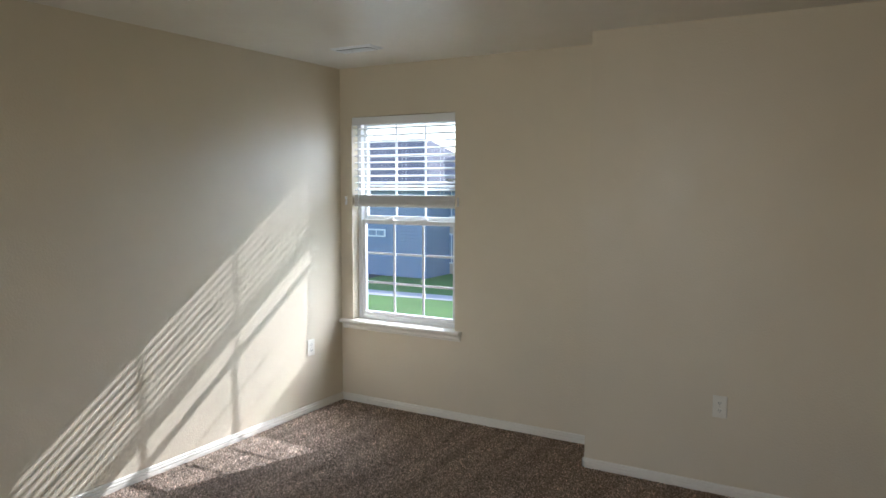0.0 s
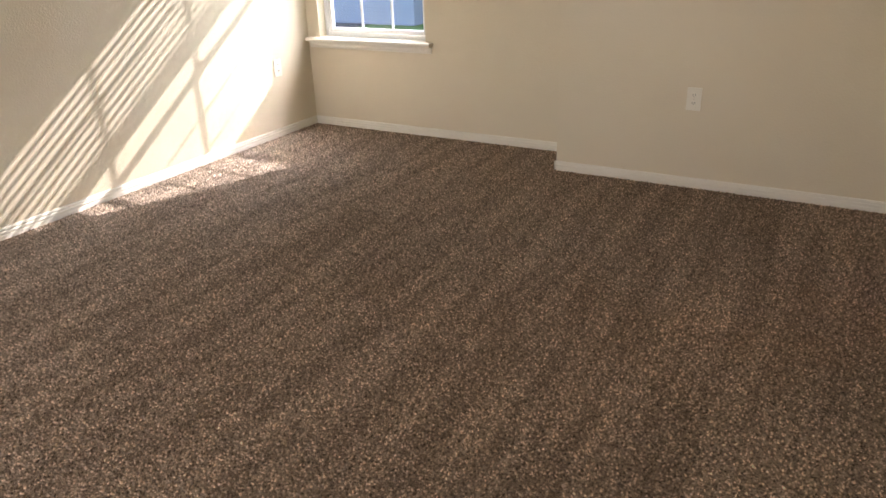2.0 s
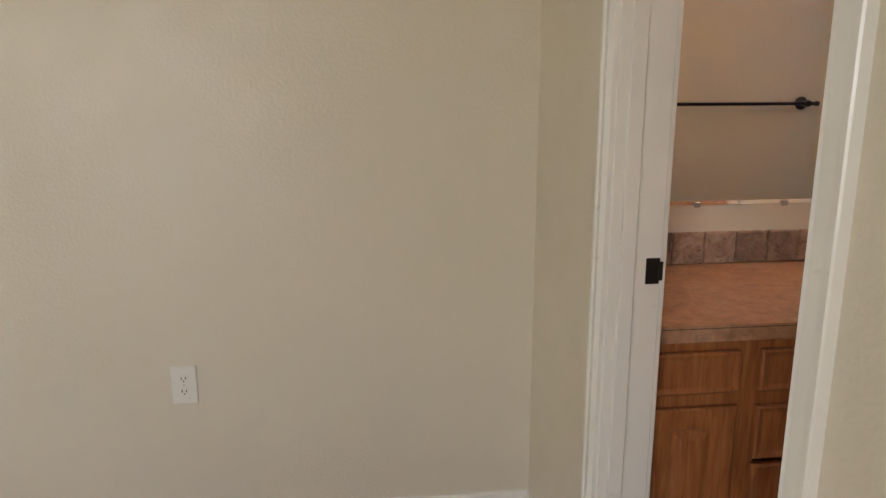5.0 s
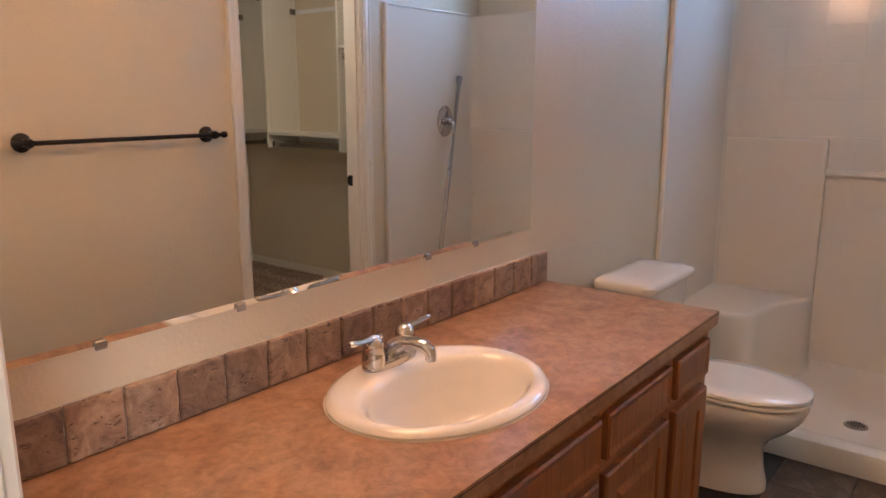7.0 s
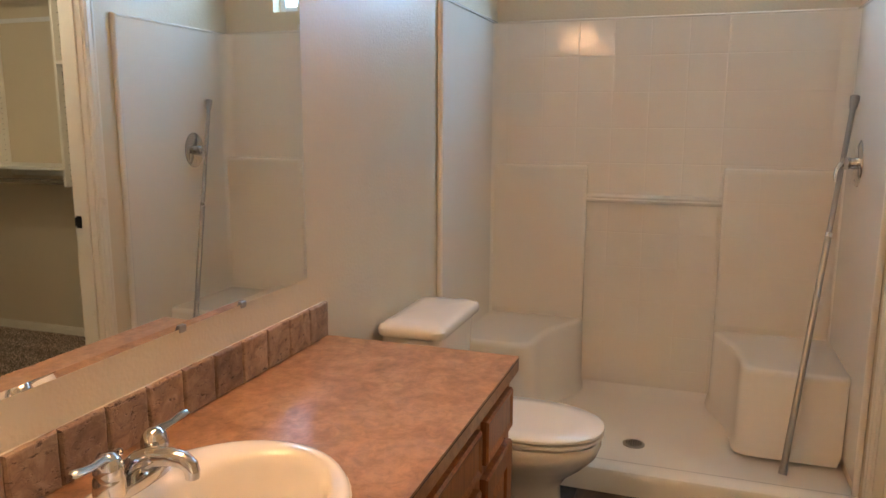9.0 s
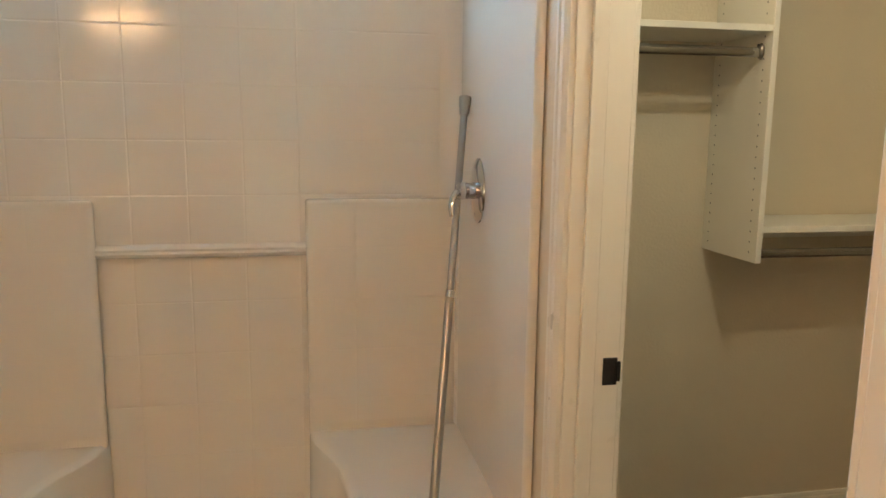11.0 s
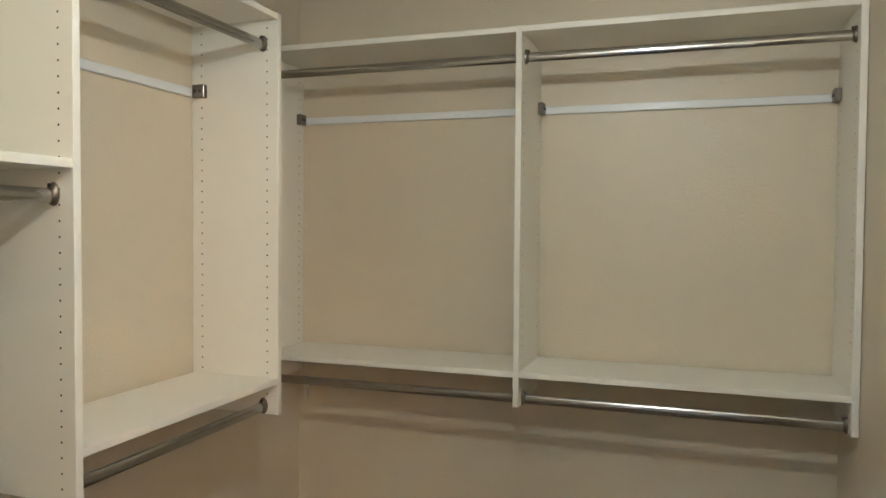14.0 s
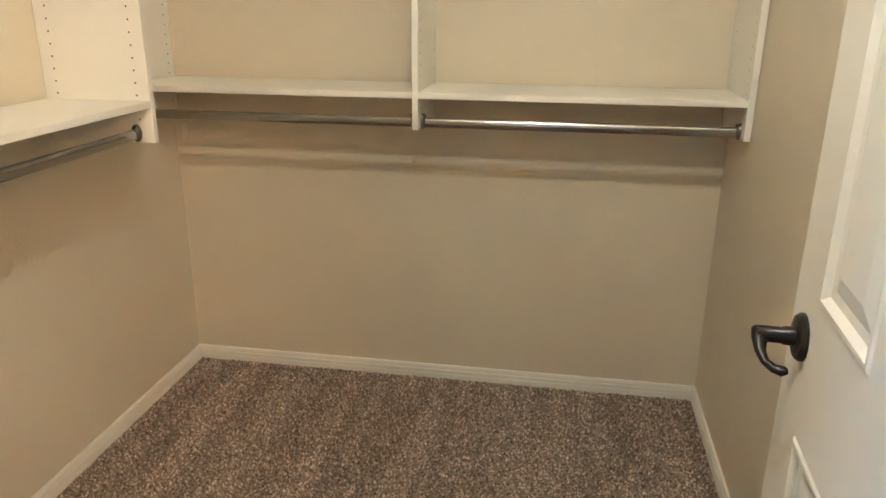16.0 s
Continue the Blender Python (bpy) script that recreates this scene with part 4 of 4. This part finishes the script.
def peg_holes(unit, panel, axis, a, sgn, z0=PZ0 + 0.03, z1=PZ1 - 0.03):
    """Two rows of small peg holes on the face of a panel at a, looking sgn along the wall."""
    bm = bmesh.new()
    z = z0
    while z < z1:
        for d in (0.037, DEP - 0.037):
            r = 0.0026
            pts = []
            for k in range(8):
                u, v = r * math.cos(math.pi * k / 4), r * math.sin(math.pi * k / 4)
                pts.append(bm.verts.new(place_of(axis, a + sgn * 0.0004, d + u, z + v)))
            bm.faces.new(pts)
        z += 0.032
    tagged(part("peg_holes", bm, DARK, panel), kind="stuff")


def hang_rod(unit, axis, a0, a1, z, d=0.255):
    """An oval steel rod in two cups."""
    rod_ob = part("hanging_rod", tube([place_of(axis, a0 + 0.002, d, z), place_of(axis, a1 - 0.002, d, z)], 0.0075, 14, 0.015), ROD_STEEL, unit, "oval steel hanging rod", True)
    for a, s in ((a0, 1), (a1, -1)):
        bm = bmesh.new()
        rings = [[place_of(axis, a + s * o, d + rr * 0.70 * math.cos(2 * math.pi * k / 16), z + 0.003 + rr * 1.15 * math.sin(2 * math.pi * k / 16)) for k in range(16)] for o, rr in ((0.0003, 0.021), (0.004, 0.021), (0.010, 0.0165), (0.012, 0.013))]
        add_loft(bm, rings)
        part("rod_cup", bm, ZINC, rod_ob, "dark zinc rod end cup", True)
        part("screw", loft([[place_of(axis, a + s * o, d + 0.0045 * math.cos(2 * math.pi * k / 8), z + 0.020 + 0.0045 * math.sin(2 * math.pi * k / 8)) for k in range(8)] for o in (0.010, 0.0135)]), DARK, rod_ob)


def cleat(unit, axis, a0, a1, z=1.951):
    rail = put_box(unit, axis, a0, a1, 0.001, 0.014, z, z + 0.026, "hanging_rail", 0.002, VINYL_WHITE)
    for a, s in ((a0, 1), (a1, -1)):
        b0, b1 = sorted((a + s * 0.001, a + s * 0.020))
        br = put_box(unit, axis, b0, b1, 0.016, 0.058, z - 0.004, z + 0.036, "hanging_bracket", 0.002, ZINC)
        for dd in (0.028, 0.046):
            part("screw", loft([[place_of(axis, a + s * o, dd + 0.005 * math.cos(2 * math.pi * k / 8), z + 0.016 + 0.005 * math.sin(2 * math.pi * k / 8)) for k in range(8)] for o in (0.018, 0.0225)]), DARK, br)


# unit on the east wall: tall bay by the door, double-hang bay beside it
A0, A1, B0, B1, EN0 = 1.382, 1.401, 0.630, 0.649, CY1 - 0.020
pa = put_box(unit_e, "y", A0, A1, 0.001, DEP, PZ0, PZ1, "side_panel")
pb = put_box(unit_e, "y", B0, B1, 0.001, DEP, PZ0, PZ1, "side_panel")
pe = put_box(unit_e, "y", EN0, EN0 + T, 0.001, DEP, PZ0, PZ1, "side_panel")
for a, s, p in ((A0, -1, pa), (A1, 1, pa), (B1, 1, pb), (B0, -1, pb), (EN0, -1, pe)):
    peg_holes(unit_e, p, "y", a, s)
put_box(unit_e, "y", B1, A0, 0.012, DEP - 0.001, SB0, SB0 + T, "shelf")
put_box(unit_e, "y", A1, EN0, 0.012, DEP - 0.001, 1.672, 1.691, "shelf")
put_box(unit_e, "y", B1, A0, 0.012, DEP - 0.001, PZ1 - T, PZ1 - 0.0005, "top_shelf")
put_box(unit_e, "y", A1, EN0, 0.012, DEP - 0.001, PZ1 - T, PZ1 - 0.0005, "top_shelf")
hang_rod(unit_e, "y", B1, A0, 1.015)
hang_rod(unit_e, "y", B1, A0, 2.095)
hang_rod(unit_e, "y", A1, EN0, 1.618)
cleat(unit_e, "y", B1, A0)
put_box(unit_e, "y", B1, A0, 0.001, 0.0115, SB0 - 0.06, SB0 - 0.002, "back_rail")

# unit on the south wall: two double-hang bays
M0, M1, E0, E1, L0 = 4.042, 4.061, 3.0955, 3.1145, 4.980
pm = put_box(unit_s, "x", M0, M1, 0.001, DEP, PZ0, PZ1, "side_panel")
pe2 = put_box(unit_s, "x", E0, E1, 0.001, DEP, PZ0, PZ1, "side_panel")
pl = put_box(unit_s, "x", L0, L0 + T, 0.001, DEP, PZ0, PZ1, "side_panel")
for a, s, p in ((M0, -1, pm), (M1, 1, pm), (E1, 1, pe2), (L0, -1, pl)):
    peg_holes(unit_s, p, "x", a, s)
for a0, a1 in ((E1, M0), (M1, L0)):
    put_box(unit_s, "x", a0, a1, 0.012, DEP - 0.001, SB0, SB0 + T, "shelf")
    put_box(unit_s, "x", a0, a1, 0.012, DEP - 0.001, PZ1 - T, PZ1 - 0.0005, "top_shelf")
    hang_rod(unit_s, "x", a0, a1, 1.010)
    hang_rod(unit_s, "x", a0, a1, 2.095)
    cleat(unit_s, "x", a0, a1)

# small wall patch under the corner of the shelves
patch = thing("wall_bumper", (4.965, 0.0, 0.905), "small cream plastic wall bumper under the corner shelf", "wall bumper")
part("body", loft([[(u * w, d, z) for u, d in ((-1, 0.0005), (-0.7, 0.012), (0.7, 0.012), (1, 0.0005))] for w, z in ((0.004, -0.030), (0.010, -0.022), (0.011, 0.026), (0.006, 0.032))]), TRIM, patch, "", True)

# ---- closet door, open into the closet ----
DW, DT = 0.695, 0.035
door = thing("closet_door", (CD0 + 0.004, CY1 - 0.004, 0.012), "white painted panel door standing open into the closet", "door")
door.rotation_euler = (0, 0, radians(-93.0))
# in the door's own axes x runs from the hinge to the latch edge, y through its thickness


def panelled_door():
    bm = bmesh.new()
    hgt, st = 2.02, 0.105
    mid = 0.10
    cols = [(st, (DW - mid) / 2), ((DW + mid) / 2, DW - st)]
    rows = [(0.22, 0.80), (0.99, 1.56), (1.66, 1.90)]
    xs = [0, cols[0][0], cols[0][1], cols[1][0], cols[1][1], DW]
    zs = [0, 0.22, 0.80, 0.99, 1.56, 1.66, 1.90, hgt]
    for face, s in ((DT / 2, 1), (-DT / 2, -1)):
        for i in range(5):
            for j in range(7):
                x0, x1, z0, z1 = xs[i], xs[i + 1], zs[j], zs[j + 1]
                if i in (1, 3) and j in (1, 3, 5):
                    rings = []
                    for inset, y in ((0.0, face), (0.004, face + s * 0.003), (0.010, face + s * 0.003), (0.018, face - s * 0.006), (0.030, face - s * 0.007), (0.055, face - s * 0.001)):
                        rings.append([(x0 + inset, y, z0 + inset), (x1 - inset, y, z0 + inset), (x1 - inset, y, z1 - inset), (x0 + inset, y, z1 - inset)])
                    rows_v = [[bm.verts.new(p) for p in r] for r in rings]
                    for a, b in zip(rows_v, rows_v[1:]):
                        for k in range(4):
                            bm.faces.new((a[k], a[(k + 1) % 4], b[(k + 1) % 4], b[k]))
                    bm.faces.new(rows_v[-1])
                else:
                    bm.faces.new([bm.verts.new(p) for p in ((x0, face, z0), (x1, face, z0), (x1, face, z1), (x0, face, z1))])
    h = DT / 2
    for q in (((0, -h, 0), (0, h, 0), (0, h, hgt), (0, -h, hgt)), ((DW, -h, 0), (DW, h, 0), (DW, h, hgt), (DW, -h, hgt)), ((0, -h, 0), (DW, -h, 0), (DW, h, 0), (0, h, 0)), ((0, -h, hgt), (DW, -h, hgt), (DW, h, hgt), (0, h, hgt))):
        bm.faces.new([bm.verts.new(p) for p in q])
    bmesh.ops.remove_doubles(bm, verts=bm.verts, dist=0.0002)
    return bm


part("leaf", panelled_door(), DOOR_PAINT, door)
for s in (1, -1):
    y0 = s * DT / 2
    kx, kz = DW - 0.062, 0.925
    rose = part("rosette", lathe([(0.033, 0), (0.033, 0.004), (0.029, 0.009), (0.020, 0.011), (0.0, 0.011)] if s > 0 else [(0.0, -0.011), (0.020, -0.011), (0.029, -0.009), (0.033, -0.004), (0.033, 0)], (kx, y0, kz), "y", 24), BRONZE, door, "dark bronze rosette", True)
    part("neck", tube([(kx, y0 + s * 0.008, kz), (kx, y0 + s * 0.024, kz), (kx, y0 + s * 0.026, kz), (kx, y0 + s * 0.058, kz)], 0.012, 14, None, [0.0135, 0.013, 0.0115, 0.0115]), BRONZE, door, "", True)
    part("lever", tube([(kx + 0.009, y0 + s * 0.053, kz + 0.002), (kx - 0.008, y0 + s * 0.055, kz - 0.004), (kx - 0.022, y0 + s * 0.055, kz - 0.016), (kx - 0.036, y0 + s * 0.050, kz - 0.024), (kx - 0.046, y0 + s * 0.041, kz - 0.028), (kx - 0.052, y0 + s * 0.031, kz - 0.028), (kx - 0.053, y0 + s * 0.025, kz - 0.027)], 0.009, 12, 0.007, [0.0105, 0.0105, 0.0072, 0.0060, 0.0066, 0.0080, 0.0040]), BRONZE, door, "dark bronze curved lever", True)
for hz in (0.18, 1.0, 1.82):
    part("hinge", lathe([(0.006, -0.045), (0.006, 0.045)], (-0.004, -DT / 2 - 0.002, hz), "z", 10), BRONZE, door, "dark bronze hinge")

# ceiling lamp of the closet
cl = thing("ceiling_light", (3.73, 1.79, H), "small bare-bulb porcelain ceiling light", "ceiling light")
part("lamp_holder", lathe([(0.055, 0.0), (0.055, -0.02), (0.035, -0.05), (0.022, -0.10), (0.020, -0.14)], (0, 0, 0)), PORCELAIN, cl, "", True)

# ---- outdoors ----
GZ = -3.3
tagged(part("ground", loft([[(-400, -60, GZ), (400, -60, GZ)], [(-400, 600, GZ), (400, 600, GZ)]], False, False), LAWN), "mown green lawn reaching to the horizon", "", "", "structure")
tagged(part("pavement", loft([[(-60 + 5 * k, 26.2 + 0.5 * math.sin(k * 0.7), GZ + 0.02), (-60 + 5 * k, 27.5 + 0.5 * math.sin(k * 0.7), GZ + 0.02)] for k in range(25)], False, False), CONCRETE), "pale concrete footpath across the lawn", "", "", "structure")
tagged(part("road", box(-45, -21.6, 28.6, 60, GZ - 0.1, GZ + 0.015), ASPHALT), "dark asphalt driveway beside the house", "", "", "structure")


def house(x0, x1, y0, y1, eave, ridge, wall_mat, label, windows, inset):
    ob = thing("house", (0, 0, 0), label, "house", "neighbouring houses")
    part("wall", box(x0, x1, y0, y1, GZ, eave), wall_mat, ob)
    bm = bmesh.new()
    for k in range(int((eave - GZ) / 0.18)):
        z = GZ + 0.1 + k * 0.18
        add_loft(bm, [[(x0 - 0.02, y0 - 0.004, z + 0.16), (x0 - 0.02, y0 - 0.03, z), (x0 - 0.02, y0 - 0.004, z)], [(x1 + 0.02, y0 - 0.004, z + 0.16), (x1 + 0.02, y0 - 0.03, z), (x1 + 0.02, y0 - 0.004, z)]])
    tagged(part("siding_boards", bm, wall_mat, ob), kind="stuff")
    o, ym = 0.5, (y0 + y1) / 2
    base = [(x0 - o, y0 - o, eave), (x1 + o, y0 - o, eave), (x1 + o, y1 + o, eave), (x0 - o, y1 + o, eave)]
    bm = bmesh.new()
    b = [bm.verts.new(p) for p in base]
    r = [bm.verts.new((x0 + inset, ym, ridge)), bm.verts.new((x1 - inset, ym, ridge))]
    for f in ((b[0], b[1], r[1], r[0]), (b[1], b[2], r[1]), (b[2], b[3], r[0], r[1]), (b[3], b[0], r[0]), (b[3], b[2], b[1], b[0])):
        bm.faces.new(f)
    roof = part("roof", bm, SHINGLE, ob, "grey shingle hip roof")
    part("fascia", box(x0 - o, x1 + o, y0 - o - 0.03, y0 - o, eave - 0.2, eave + 0.02), FASCIA, ob)
    for wx, wz, ww, wh in windows:
        w = part("window", box(wx - ww / 2 - 0.08, wx + ww / 2 + 0.08, y0 - 0.08, y0 - 0.031, wz - wh / 2 - 0.08, wz + wh / 2 + 0.08), VINYL_WHITE, ob)
        part("pane", box(wx - ww / 2, wx - 0.03, y0 - 0.085, y0 - 0.075, wz - wh / 2, wz + wh / 2), WINDOW_DARK, w)
        part("pane", box(wx + 0.03, wx + ww / 2, y0 - 0.085, y0 - 0.075, wz - wh / 2, wz + wh / 2), WINDOW_DARK, w)
    return ob


house(-34, -18.9, 32, 42, 1.5, 4.3, SIDING, "blue-grey sided house with a grey hip roof", [(-22.0, -1.0, 1.0, 0.26), (-27, -1.0, 1.2, 1.2)], 3.0)
house(-21.5, -4, 34.5, 46, 1.9, 5.2, BEIGE_SIDING, "beige sided house with white windows", [(-18.75, 0.6, 0.9, 1.4), (-18.75, -1.9, 0.9, 1.5), (-12, 0.6, 1.2, 1.4), (-12, -1.9, 1.2, 1.4), (-7, 0.6, 1.2, 1.4)], 5.0)

# ---- floor pieces last ----
bath_floor = bpy.data.objects["floor_bath"]
tile_mesh = mesh_of("floor_tile", box(-0.1235, 0.1235, -0.1235, 0.1235, -0.005, 0.0, 0.0015, 1), FLOOR_TILE)
for i in range(12):
    for j in range(7):
        cx, cy = 1.49 + 0.25 * i, 2.335 + 0.25 * j
        if cx > FX - 0.01 or cy > 3.3:
            continue
        t = new("tile", tile_mesh)
        t.parent = bath_floor
        t.location = (cx, cy, 0)


# carpet tufts
def tufts(name, x0, x1, y0, y1, step, seed, low, high, label):
    rng = np.random.default_rng(seed)
    nx, ny = int((x1 - x0) / step), int((y1 - y0) / step)
    gx, gy = np.meshgrid(x0 + (np.arange(nx) + 0.5) * step, y0 + (np.arange(ny) + 0.5) * step)
    n = nx * ny
    c = np.stack([gx.ravel(), gy.ravel(), np.zeros(n)], 1)
    c[:, :2] += rng.uniform(-0.5, 0.5, (n, 2)) * step
    ang = rng.uniform(0, 2 * np.pi, n)
    r = step * rng.uniform(0.45, 0.75, n)
    tip = c + np.stack([rng.normal(0, 0.5, n) * step, rng.normal(0, 0.5, n) * step, rng.uniform(low, high, n)], 1)
    vs = np.empty((n, 4, 3))
    for k in range(3):
        a = ang + k * 2 * np.pi / 3
        vs[:, k] = c + np.stack([r * np.cos(a), r * np.sin(a), np.full(n, -0.001)], 1)
    vs[:, 3] = tip
    base = (np.arange(n) * 4)[:, None, None]
    fs = (base + np.array([[0, 1, 3], [1, 2, 3], [2, 0, 3]])[None]).reshape(-1, 3)
    me = bpy.data.meshes.new(name)
    me.vertices.add(n * 4)
    me.vertices.foreach_set("co", vs.ravel())
    me.loops.add(len(fs) * 3)
    me.loops.foreach_set("vertex_index", fs.ravel())
    me.polygons.add(len(fs))
    me.polygons.foreach_set("loop_start", np.arange(len(fs)) * 3)
    me.update(calc_edges=True)
    me.materials.append(CARPET)
    return tagged(new(name, me), label, "carpet", "", "stuff")


tufts("carpet_pile", XW + 0.012, XE - 0.012, 0.2, YN - 0.012, 0.0090, 3, 0.004, 0.009, "brown speckled carpet pile of twisted tufts")
tufts("carpet_pile", CX0 + 0.012, CX1 - 0.012, 0.012, CY1, 0.0078, 4, 0.005, 0.010, "brown speckled carpet pile of twisted tufts")
